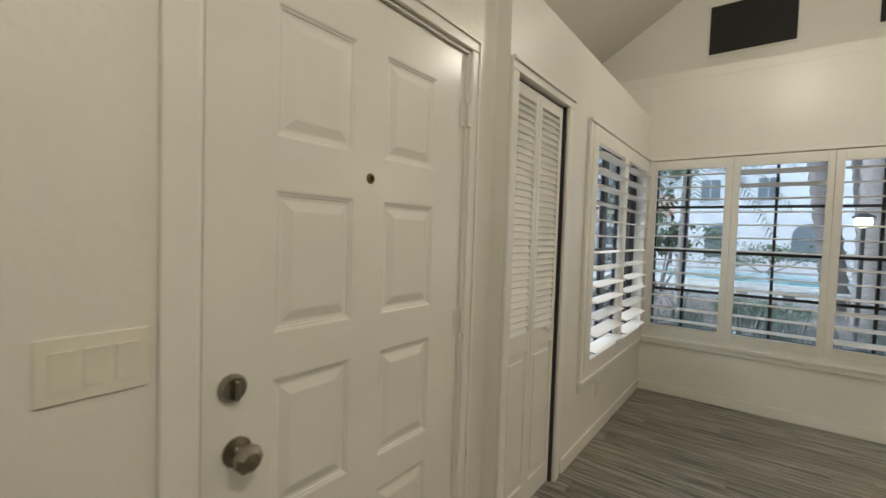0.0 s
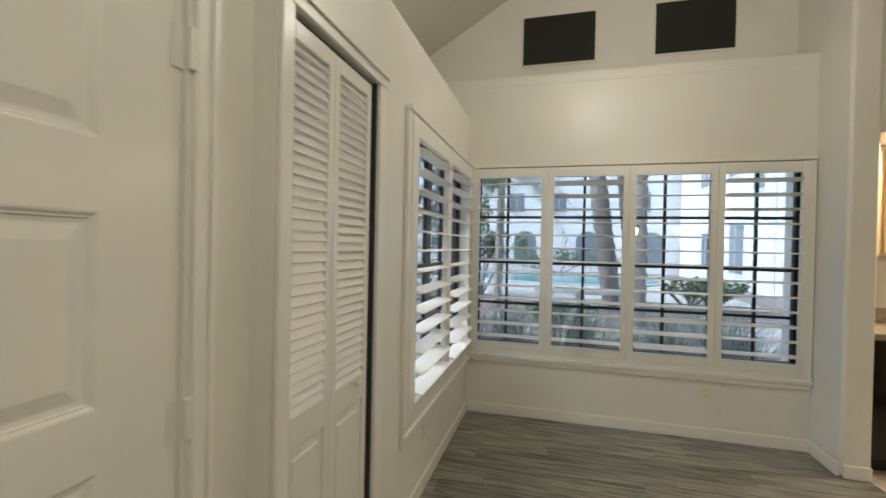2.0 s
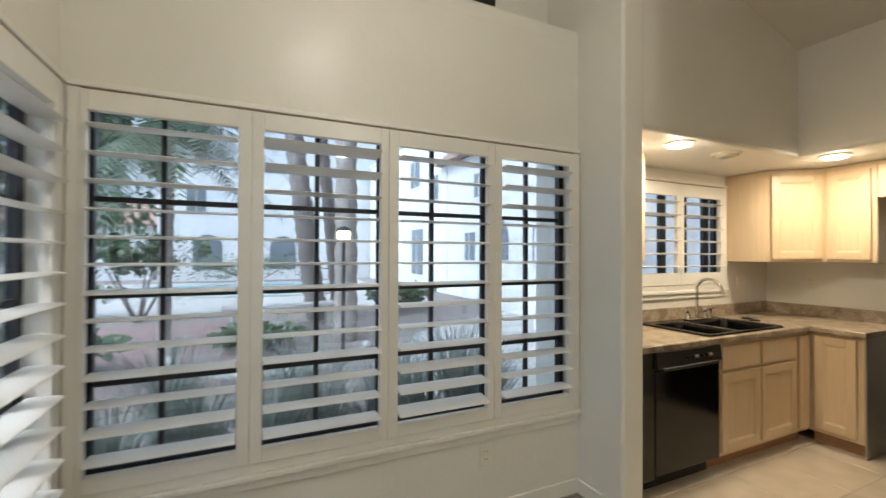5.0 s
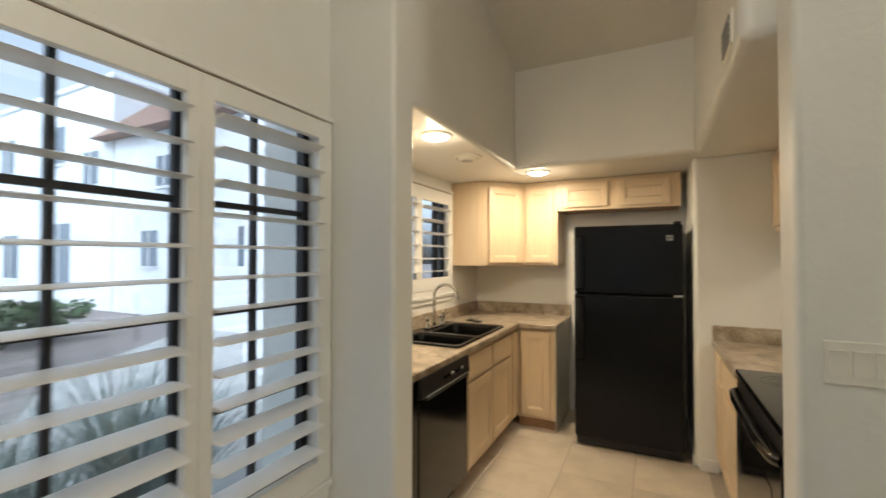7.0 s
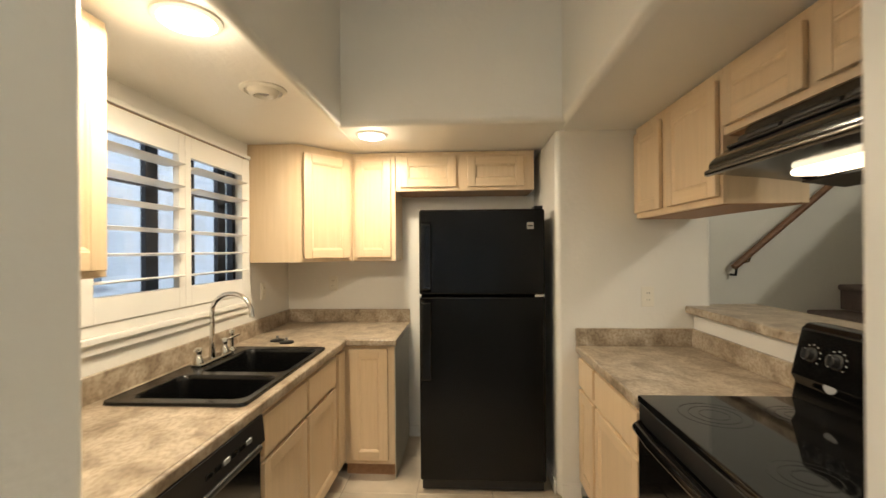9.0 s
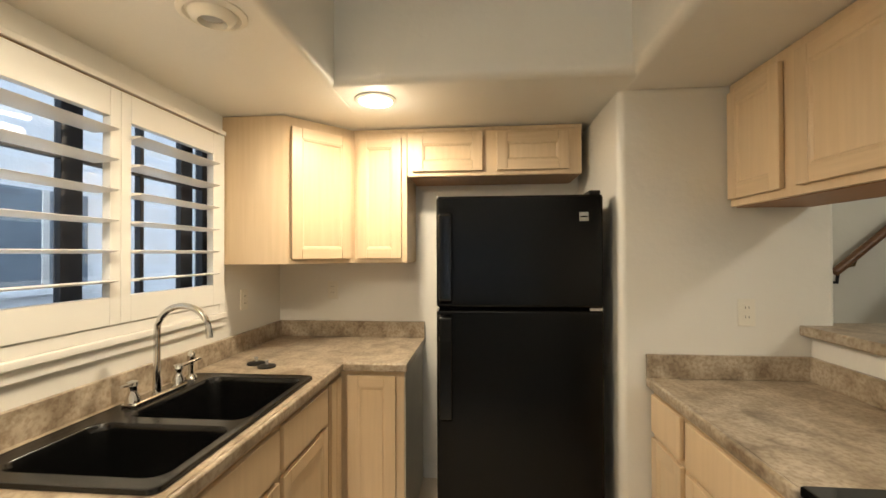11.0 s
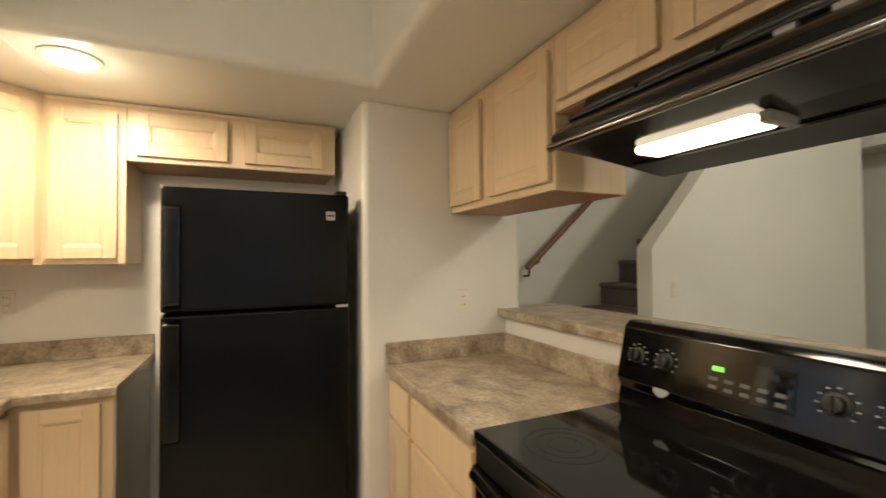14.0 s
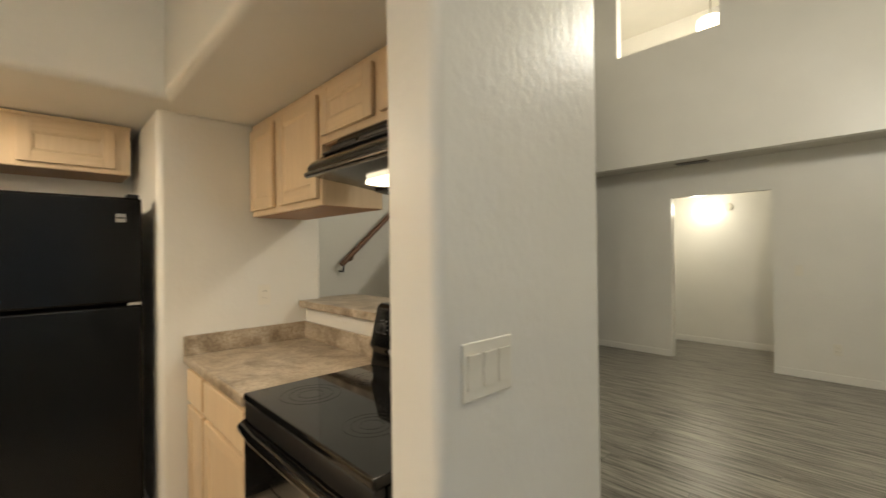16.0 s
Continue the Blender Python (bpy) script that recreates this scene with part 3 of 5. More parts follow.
# ---- wall plates ----
def plate(name, w, h, m, kind, label, gangs=1):
    """A wall plate in the plane y = 0 that looks along -y."""
    t = thing(name, label, name.replace("_", " "))
    part("cover_plate", bx(-w / 2, -0.006, -h / 2, w / 2, 0, h / 2, bevel=0.003), M_PLATE, t)
    for g in range(gangs):
        cx = (g - (gangs - 1) / 2) * 0.046
        if kind == "switch":
            part("rocker", prism([(-0.006, -0.033), (-0.009, -0.033), (-0.0075, 0), (-0.012, 0.033), (-0.006, 0.033)], cx - 0.0165, cx + 0.0165, axis='x'), M_PLATE, t)
        else:
            for z in (-0.02, 0.02):
                r = part("receptacle", bx(cx - 0.017, -0.009, z - 0.015, cx + 0.017, -0.006, z + 0.015, bevel=0.001), M_PLATE, t)
                for s in (-0.007, 0.007):
                    part("slot", bx(cx + s - 0.0012, -0.0098, z - 0.003, cx + s + 0.0012, -0.009, z + 0.006), M_SLOT, r)
    t.matrix_world = m
    return t


EASTW, SOUTHW = pose(0, 0, 0, 0, 0, -90), pose(0, 0, 0, 0, 0, 180)
plate("light_switch", 0.165, 0.115, pose(-0.07, -3.895, 1.09) @ WEST, "switch", "cream three-gang rocker switch plate beside the front door", 3)
plate("light_switch", 0.148, 0.112, pose(2.44, -1.745, 1.178) @ EASTW, "switch", "cream three-gang rocker switch plate on the kitchen wing wall", 3)
plate("wall_outlet", 0.07, 0.115, pose(0, -1.195, 0.33) @ WEST, "outlet", "cream wall outlet below the side window")
plate("wall_outlet", 0.07, 0.115, pose(1.794, 0, 0.345), "outlet", "cream wall outlet below the dining window")
plate("wall_outlet", 0.07, 0.115, pose(5.17, 0.04, 1.19) @ EASTW, "outlet", "cream wall outlet over the corner counter")
plate("wall_outlet", 0.07, 0.115, pose(4.74, 0.40, 1.17), "outlet", "cream wall outlet beside the kitchen window")
plate("wall_outlet", 0.07, 0.115, pose(4.38, -2.04, 1.17) @ EASTW, "outlet", "cream wall outlet over the range counter")
plate("light_switch", 0.07, 0.115, pose(2.55, -7.05, 1.15) @ SOUTHW, "switch", "cream rocker switch beside the hall opening")
plate("wall_outlet", 0.07, 0.115, pose(2.25, -7.05, 0.34) @ SOUTHW, "outlet", "cream wall outlet on the living room wall")
plate("light_switch", 0.07, 0.115, pose(4.38, -3.62, 1.18) @ EASTW, "switch", "cream rocker switch on the stair wall")

# dark screens in the gable
for x0, x1 in ((0.39, 0.985), (1.45, 2.02)):
    v = thing("gable_screen", "dark brown mesh screen set in the upper wall", "vent", "gable screens")
    part("frame", bx(x0 - 0.012, 0.278, 2.965, x1 + 0.012, 0.29, 3.40, bevel=0.003), M_WALL, v)
    part("screen", bx(x0, 0.272, 2.98, x1, 0.2785, 3.388), M_VENT, v)
# air vent in the south soffit
av = thing("air_vent", "white metal air vent grille high on the soffit", "air vent")
part("frame", bx(2.71, -1.53, 2.178, 2.90, -1.517, 2.30, bevel=0.003), M_PLATE, av)
for i in range(5):
    part("slat", bx(2.725, -1.518, 2.190 + i * 0.021, 2.885, -1.512, 2.201 + i * 0.021), M_GREY, av)
lv = thing("air_vent", "dark slotted air vent in the loft underside", "air vent")
part("grille", bx(3.35, -6.95, 2.452, 3.70, -6.82, 2.46, bevel=0.002), M_SLOT, lv)
for i in range(4):
    part("slat", bx(3.36, -6.94 + i * 0.03, 2.446, 3.69, -6.93 + i * 0.03, 2.452), M_GREY, lv)


# ---- kitchen cabinets ----
def shaker(parent, x0, x1, z0, z1, y=0.0, r=0.055):
    """A recessed-panel door in the plane y that looks along -y: a panel that carries two stiles and two rails."""
    t = 0.019
    bm = bmesh.new()
    box(bm, x0 + r - 0.004, y - 0.009, z0 + r - 0.004, x1 - r + 0.004, y - 0.001, z1 - r + 0.004)
    door = part("door", bm, M_MAPLE, parent)
    for a, b in ((x0, x0 + r), (x1 - r, x1)):
        part("stile", bx(a, y - t, z0, b, y, z1, bevel=0.003), M_MAPLE, door)
    for a, b in ((z0, z0 + r), (z1 - r, z1)):
        part("rail", bx(x0 + r + 0.0004, y - t + 0.0006, a, x1 - r - 0.0004, y, b, bevel=0.003), M_MAPLE_H, door)
    bead = bmesh.new()
    ring = []
    for d, h in ((0.0, -t + 0.003), (0.006, -t + 0.004), (0.013, -0.009)):
        ring.append([bead.verts.new((p, y + h, q)) for p, q in ((x0 + r + d, z0 + r + d), (x1 - r - d, z0 + r + d), (x1 - r - d, z1 - r - d), (x0 + r + d, z1 - r - d))])
    for u, w in zip(ring, ring[1:]):
        for k in range(4):
            j = (k + 1) % 4
            bead.faces.new((u[k], u[j], w[j], w[k]))
    ob = new("bead", mesh_of("bead", bead, M_MAPLE, smooth=False))
    ob.parent = door
    return door


def cabinet(name, w, d, z0, z1, doors, drawers, m, label, toe=False, under=True, body_top=None):
    """Front in the plane y = 0 looking along -y, from x = 0 to w."""
    t = thing(name, label, "cabinet", "kitchen cabinets")
    zb = z0 + (0.10 if toe else 0)
    part("body", bx(0, 0.018, zb, w, d, body_top or z1), M_MAPLE, t)
    part("face_frame", bx(0, 0, zb, w, 0.018, z1, bevel=0.002), M_MAPLE, t)
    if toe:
        part("toe_kick", bx(0.0, 0.07, z0, w, d, zb), M_MAPLE_BROWN, t)
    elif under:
        part("underside", bx(0.006, 0.02, z0 - 0.003, w - 0.006, d, z0), M_MAPLE_BROWN, t)
    for a, b, c, e in doors:
        # brown sheet, shade painted into the slit behind the door
        part("door_shadow_gap", bx(a + 0.004, -0.0015, c + 0.004, b - 0.004, 0, e - 0.004), M_GAP_SHADE, t)
        shaker(t, a, b, c, e, -0.002)
    for a, b, c, e in drawers:
        part("drawer_front", bx(a, -0.021, c, b, -0.002, e, bevel=0.004), M_MAPLE, t)
    t.matrix_world = m
    return t


CT = 0.89
BH = CT - 0.038
LB = "light maple base cabinet under the stone-look counter"
LU = "light maple wall cabinet with recessed-panel doors under the soffit"
cabinet("base_cabinet", 0.94, 0.62, 0, BH, [(0.03, 0.455, 0.13, 0.645), (0.485, 0.91, 0.13, 0.645)], [(0.03, 0.455, 0.67, 0.825), (0.485, 0.91, 0.67, 0.825)], pose(3.42, -0.22, 0), "light maple sink base cabinet with two doors", toe=True, body_top=CT - 0.21)
cabinet("base_cabinet", 0.17, 0.62, 0, BH, [(0.02, 0.15, 0.13, 0.825)], [], pose(4.36, -0.22, 0), "narrow light maple corner base cabinet", toe=True)
end_cab = cabinet("base_cabinet", 0.325, 0.62, 0, BH, [(0.045, 0.285, 0.13, 0.825)], [], pose(4.535, -0.222, 0) @ EASTW, "light maple base cabinet beside the black fridge", toe=True)
part("side_panel", bx(0.3255, 0.005, 0.002, 0.331, 0.62, BH), M_SIDE, end_cab, "grey green laminate end panel")
cabinet("base_cabinet", 0.865, 0.60, 0, BH, [(0.02, 0.28, 0.13, 0.645), (0.32, 0.845, 0.13, 0.645)], [(0.02, 0.28, 0.67, 0.825), (0.32, 0.845, 0.67, 0.825)], pose(4.372, -1.66, 0) @ SOUTHW, "light maple base cabinet between range and pier", toe=True)
UZ, UT = 1.372, 2.130
cabinet("wall_cabinet", 0.50, 0.33, UZ, UT, [(0.02, 0.235, UZ + 0.02, UT - 0.035), (0.265, 0.48, UZ + 0.02, UT - 0.035)], [], pose(2.602, 0.07, 0), LU)
cabinet("wall_cabinet", 0.305, 0.32, UZ, UT, [(0.02, 0.275, UZ + 0.025, UT - 0.05)], [], pose(4.85, -0.203, 0) @ EASTW, "narrow light maple wall cabinet beside the fridge top")
cabinet("wall_cabinet", 0.965, 0.32, 1.86, UT, [(0.035, 0.425, 1.885, UT - 0.035), (0.505, 0.895, 1.885, UT - 0.035)], [], pose(4.85, -0.511, 0) @ EASTW, "wide low light maple cabinet over the fridge")
cabinet("wall_cabinet", 0.815, 0.315, 1.615, UT, [(0.015, 0.325, 1.645, UT - 0.04), (0.40, 0.80, 1.645, UT - 0.04)], [], pose(4.374, -1.98, 0) @ SOUTHW, "light maple wall cabinet beside the range hood")
cabinet("wall_cabinet", 0.95, 0.315, 1.872, UT, [(0.025, 0.405, 1.90, UT - 0.035), (0.45, 0.83, 1.90, UT - 0.035)], [], pose(3.556, -1.98, 0) @ SOUTHW, "low light maple wall cabinet over the range hood")
# diagonal corner wall cabinet
dc = thing("corner_cabinet", "light maple diagonal corner wall cabinet", "cabinet", "kitchen cabinets")
part("body", prism([(4.54, 0.397), (4.54, 0.07), (4.845, -0.20), (5.167, -0.20), (5.167, 0.397)], UZ, UT), M_MAPLE, dc)
dl = math.hypot(0.305, 0.27)
dd_ = shaker(dc, 0.035, dl - 0.03, UZ + 0.025, UT - 0.05, -0.003)
dd_.matrix_basis = pose(4.54, 0.07, 0, 0, 0, math.degrees(math.atan2(-0.27, 0.305)))
# thin cornice along the cabinet tops
for a in ((4.842, -1.478, 4.85, -0.205), ):
    tagged(part("cornice", bx(a[0], a[1], 2.112, a[2], a[3], 2.131, bevel=0.003), M_MAPLE), "thin maple moulding where wall cabinets meet the soffit", "moulding")

# ---- counters ----
SX0, SX1, SY0, SY1 = 3.37, 4.23, -0.195, 0.318
ctop = thing("countertop", "tan stone-look laminate countertop in an L shape with backsplash", "countertop")
bmc = bmesh.new()
cx_, cy_ = (2.602, SX0, SX1, 4.515, 5.168), (-0.565, -0.235, SY0, SY1, 0.398)
cv = {(i, j, k): bmc.verts.new((cx_[i], cy_[j], z)) for i in range(5) for j in range(5) for k, z in enumerate((CT - 0.038, CT))}
solid = {(i, j) for i in range(4) for j in range(4) if (j > 0 or i == 3) and (i, j) != (1, 2)}
for i, j in solid:
    for k in (0, 1):
        bmc.faces.new([cv[p, q, k] for p, q in ((i, j), (i + 1, j), (i + 1, j + 1), (i, j + 1))])
    for (di, dj), (p, q), (u, w) in (((-1, 0), (i, j), (i, j + 1)), ((1, 0), (i + 1, j), (i + 1, j + 1)), ((0, -1), (i, j), (i + 1, j)), ((0, 1), (i, j + 1), (i + 1, j + 1))):
        if (i + di, j + dj) not in solid:
            bmc.faces.new((cv[p, q, 0], cv[u, w, 0], cv[u, w, 1], cv[p, q, 1]))
bmesh.ops.delete(bmc, geom=[v for v in bmc.verts if not v.link_faces], context='VERTS')
bmesh.ops.recalc_face_normals(bmc, faces=bmc.faces)
part("top", bmc, M_LAM, ctop)
part("front_edge", bx(2.602, -0.252, CT - 0.04, 4.515, -0.233, CT + 0.0015, bevel=0.009, seg=3), M_LAM, ctop)
part("front_edge", bx(4.497, -0.568, CT - 0.04, 4.517, -0.2345, CT + 0.0015, bevel=0.009, seg=3), M_LAM, ctop)
part("backsplash", bx(2.602, 0.378, CT, 5.168, 0.398, CT + 0.10, bevel=0.003), M_LAM, ctop)
part("backsplash", bx(5.148, -0.566, CT, 5.168, 0.378, CT + 0.10, bevel=0.003), M_LAM, ctop)
ctop2 = thing("countertop", "tan stone-look laminate countertop beside the range with backsplash", "countertop")
part("top", bx(3.505, -2.293, CT - 0.038, 4.376, -1.645, CT), M_LAM, ctop2)
part("front_edge", bx(3.505, -1.647, CT - 0.04, 4.376, -1.627, CT + 0.0015, bevel=0.009, seg=3), M_LAM, ctop2)
part("backsplash", bx(3.505, -2.293, CT, 4.36, -2.273, CT + 0.10, bevel=0.003), M_LAM, ctop2)
part("backsplash", bx(4.358, -2.293, CT, 4.378, -1.63, CT + 0.10, bevel=0.003), M_LAM, ctop2)
bar = thing("bar_top", "tan stone-look laminate breakfast bar on the low wall", "countertop")
part("top", bx(2.76, -2.68, 1.078, 4.46, -2.27, 1.117), M_LAM, bar)
part("front_edge", bx(2.76, -2.272, 1.075, 4.46, -2.25, 1.1185, bevel=0.009, seg=3), M_LAM, bar)
part("back_edge", bx(2.76, -2.70, 1.075, 4.46, -2.678, 1.1185, bevel=0.009, seg=3), M_LAM, bar)

# ---- sink and faucet ----
sink = thing("kitchen_sink", "black composite double-bowl sink set in the counter", "sink")
R0, R1 = CT + 0.002, CT + 0.012
ox0, ox1, oy0, oy1 = SX0 - 0.015, SX1 + 0.015, SY0 - 0.018, SY1 + 0.012
bowls = [(3.405, 3.705, -0.183, 0.262), (3.75, 4.20, -0.183, 0.225)]


def bowl_outline(x0, x1, y0, y1, rad=0.05, n=6):
    """A rounded rectangle, counter-clockwise."""
    pts = []
    for cx, cy, a0 in ((x1 - rad, y1 - rad, 0), (x0 + rad, y1 - rad, 90), (x0 + rad, y0 + rad, 180), (x1 - rad, y0 + rad, 270)):
        for i in range(n + 1):
            a = radians(a0 + 90 * i / n)
            pts.append((cx + rad * math.cos(a), cy + rad * math.sin(a)))
    return pts


def sink_rim():
    """The rim plate with two rounded openings and a rolled outer edge."""
    bm = bmesh.new()
    edges = []
    for pts in [bowl_outline(ox0 + 0.012, ox1 - 0.012, oy0 + 0.012, oy1 - 0.012, 0.03)] + [bowl_outline(*q) for q in bowls]:
        vs = [bm.verts.new((p[0], p[1], R1)) for p in pts]
        edges += [bm.edges.new((vs[i], vs[(i + 1) % len(vs)])) for i in range(len(vs))]
    bmesh.ops.triangle_fill(bm, edges=edges, use_beauty=True, use_dissolve=False, normal=(0, 0, 1))
    outer = bowl_outline(ox0 + 0.012, ox1 - 0.012, oy0 + 0.012, oy1 - 0.012, 0.03)
    c = ((ox0 + ox1) / 2, (oy0 + oy1) / 2)
    rings = []
    for grow, z in ((0.0, R1), (0.005, R1 + 0.0025), (0.010, R1 + 0.001), (0.012, R0)):
        rings.append([bm.verts.new((p[0] + grow * (1 if p[0] > c[0] else -1), p[1] + grow * (1 if p[1] > c[1] else -1), z)) for p in outer])
    for q, w in zip(rings, rings[1:]):
        for i in range(len(q)):
            j = (i + 1) % len(q)
            bm.faces.new((q[i], w[i], w[j], q[j]))
    bmesh.ops.remove_doubles(bm, verts=bm.verts, dist=0.0003)
    bmesh.ops.recalc_face_normals(bm, faces=bm.faces)
    return bm


part("rim", sink_rim(), M_SINK, sink)
for q in bowls:
    bmb = bmesh.new()
    rings = []
    for inset, z, rad in ((0.0, R1, 0.05), (0.004, R1 - 0.004, 0.05), (0.010, R1 - 0.02, 0.05), (0.022, CT - 0.15, 0.05), (0.032, CT - 0.178, 0.05), (0.055, CT - 0.19, 0.04)):
        rings.append([bmb.verts.new((p[0], p[1], z)) for p in bowl_outline(q[0] + inset, q[1] - inset, q[2] + inset, q[3] - inset, rad)])
    for u, w in zip(rings, rings[1:]):
        for i in range(len(u)):
            j = (i + 1) % len(u)
            bmb.faces.new((u[i], u[j], w[j], w[i]))
    bmb.faces.new(rings[-1])
    bo = part("bowl", bmb, M_SINK, sink)
    part("drain", lathe([(0.04, 0), (0.04, 0.004), (0.028, 0.005), (0.026, 0.001)], ((q[0] + q[1]) / 2, (q[2] + q[3]) / 2, CT - 0.189)), M_CHROME, bo)
faucet = thing("kitchen_faucet", "chrome gooseneck faucet with two lever handles and sprayer", "faucet")
fx, fy, fz = 3.95, 0.272, R1
part("deck_plate", bx(fx - 0.13, fy - 0.028, fz, fx + 0.13, fy + 0.028, fz + 0.014, bevel=0.006), M_CHROME, faucet)
neck = [(fx, fy, fz + 0.01), (fx, fy, fz + 0.06), (fx, fy, fz + 0.15), (fx, fy, fz + 0.24)]
for i in range(1, 13):
    a = math.pi * i / 13
    neck.append((fx + 0.005 * i / 13, fy - 0.10 + 0.10 * math.cos(a), fz + 0.24 + 0.092 * math.sin(a)))
neck.append((fx + 0.006, fy - 0.203, fz + 0.215))
part("spout", tube(neck, [0.016, 0.013] + [0.0115] * (len(neck) - 3) + [0.0125], 14), M_CHROME, faucet)
for s in (-0.11, 0.11):
    h = part("handle_base", lathe([(0.024, 0), (0.022, 0.02), (0.014, 0.035), (0.014, 0.055), (0.019, 0.06), (0.017, 0.072), (0.006, 0.076)], (fx + s, fy, fz + 0.012), seg=20), M_CHROME, faucet)
    part("lever", tube([(fx + s, fy, fz + 0.075), (fx + s * 1.3, fy - 0.02, fz + 0.085), (fx + s * 1.75, fy - 0.035, fz + 0.092)], [0.008, 0.006, 0.005], 10), M_CHROME, h)
part("sprayer", lathe([(0.022, 0), (0.02, 0.012), (0.011, 0.02), (0.012, 0.07), (0.016, 0.085), (0.014, 0.11), (0.005, 0.118)], (fx + 0.215, fy + 0.02, fz), seg=18), M_CHROME, faucet)
for i, (x, y) in enumerate(((4.45, 0.165), (4.40, 0.085))):
    st = thing("sink_stopper", "dark grey rubber sink stopper lying on the counter", "stopper", "sink stoppers")
    part("disc", lathe([(0.042, 0), (0.042, 0.007), (0.03, 0.011), (0.012, 0.013)], (x, y, CT + 0.001), seg=22), M_BPLAST, st)
    part("grip", lathe([(0.007, 0), (0.007, 0.012), (0.011, 0.018), (0.006, 0.022)], (x, y, CT + 0.013), seg=14), M_GREY, st)

# ---- dishwasher ----
dw = thing("dishwasher", "black built-in dishwasher under the counter", "dishwasher")
part("door", bx(2.812, -0.245, 0.115, 3.412, -0.20, 0.735, bevel=0.008), M_BLACK, dw)
cp = part("control_panel", prism([(-0.20, 0.74), (-0.262, 0.75), (-0.252, BH - 0.004), (-0.20, BH - 0.004)], 2.812, 3.412, bevel=0.004, axis='x'), M_BPLAST, dw)
part("handle", bx(2.85, -0.272, 0.735, 3.375, -0.245, 0.757, bevel=0.008), M_BPLAST, cp)
for i in range(6):
    part("button", bx(3.06 + i * 0.045, -0.262, 0.79, 3.09 + i * 0.045, -0.252, 0.806, bevel=0.002), M_GREY if i % 3 == 2 else M_BLACK, cp)
part("toe_panel", bx(2.82, -0.16, 0.002, 3.404, -0.14, 0.11), M_BPLAST, dw)
part("filler_panel", bx(2.603, -0.24, 0.10, 2.808, -0.20, BH - 0.004, bevel=0.003), M_BLACK, dw)
part("filler_toe", bx(2.603, -0.16, 0.002, 2.815, -0.14, 0.10), M_BPLAST, dw)
part("tub", bx(2.816, -0.198, 0.115, 3.408, 0.36, BH - 0.006), M_BPLAST, dw)

# ---- fridge ----
fr = thing("refrigerator", "tall black top-freezer refrigerator with textured doors", "refrigerator")
FX, FY0, FY1, FT = 4.40, -1.465, -0.722, 1.685
part("cabinet", bx(FX + 0.075, FY0 + 0.006, 0.03, FX + 0.74, FY1 - 0.006, FT - 0.015, bevel=0.006), M_FRIDGE, fr)
for z0, z1 in ((1.178, FT), (0.075, 1.168)):
    bmf = bx(FX, FY0, z0, FX + 0.066, FY1, z1, bevel=0.014, seg=4)
    d = part("freezer_door" if z0 > 1 else "fridge_door", bmf, M_FRIDGE, fr)
    part("gasket", bx(FX + 0.066, FY0 + 0.012, z0 + 0.012, FX + 0.075, FY1 - 0.012, z1 - 0.012), M_BPLAST, d)
    if z0 > 1:
        hz = (z0 + 0.015, FT - 0.07)
    else:
        hz = (0.66, z1 - 0.015)
    part("handle", prism([(FX, hz[0]), (FX - 0.026, hz[0] + 0.02), (FX - 0.032, hz[1] - 0.02), (FX, hz[1])], FY1 - 0.072, FY1 - 0.014, bevel=0.006, axis='y'), M_BLACK, d, "long black moulded handle")
    part("end_cap", bx(FX + 0.004, FY1 - 0.012, (z1 - 0.012) if z0 > 1 else z1 - 0.01, FX + 0.06, FY1 - 0.002, z1 + 0.004, bevel=0.002), M_CHROME, d)
part("badge", bx(FX - 0.003, FY0 + 0.065, 1.565, FX, FY0 + 0.105, 1.605, bevel=0.001), M_GREY, fr, "small grey square badge")
part("badge_bar", bx(FX - 0.004, FY0 + 0.07, 1.582, FX - 0.003, FY0 + 0.10, 1.588), M_BLACK, fr)
part("hinge_cover", bx(FX + 0.01, FY0 + 0.01, FT, FX + 0.11, FY0 + 0.06, FT + 0.018, bevel=0.005), M_BPLAST, fr)
part("hinge_mid", bx(FX + 0.004, FY0 + 0.004, 1.167, FX + 0.06, FY0 + 0.06, 1.179), M_CHROME, fr)
part("kick_grille", bx(FX + 0.03, FY0 + 0.01, 0.012, FX + 0.075, FY1 - 0.01, 0.07, bevel=0.004), M_BPLAST, fr)
for y in (FY0 + 0.06, FY1 - 0.06):
    part("foot", lathe([(0.02, 0.0), (0.02, 0.012), (0.012, 0.03)], (FX + 0.12, y, 0), seg=14), M_BPLAST, fr)

# ---- range ----
rg = thing("range", "black freestanding electric range with ceramic glass top", "range")
RX0, RX1, RF, RB = 2.672, 3.498, -1.665, -2.288
part("body", bx(RX0, RB, 0.06, RX1, RF - 0.005, CT - 0.012), M_BLACK, rg)
ck = part("cooktop", bx(RX0 - 0.001, RB + 0.09, CT - 0.012, RX1 + 0.001, RF + 0.035, CT + 0.016, bevel=0.008, seg=3), M_GLASSTOP, rg, "glossy black ceramic cooktop")
for x, y, r in ((2.93, -1.80, 0.085), (3.31, -1.80, 0.105), (2.93, -2.06, 0.105), (3.31, -2.06, 0.085)):
    for rr in (r, r * 0.72, r * 0.42):
        bmr = bmesh.new()
        n = 40
        q = [[bmr.verts.new((x + k * math.cos(2 * math.pi * i / n), y + k * math.sin(2 * math.pi * i / n), CT + 0.0165)) for i in range(n)] for k in (rr - 0.003, rr)]
        for i in range(n):
            bmr.faces.new((q[0][i], q[0][(i + 1) % n], q[1][(i + 1) % n], q[1][i]))
        part("burner_ring", bmr, M_RING, ck)
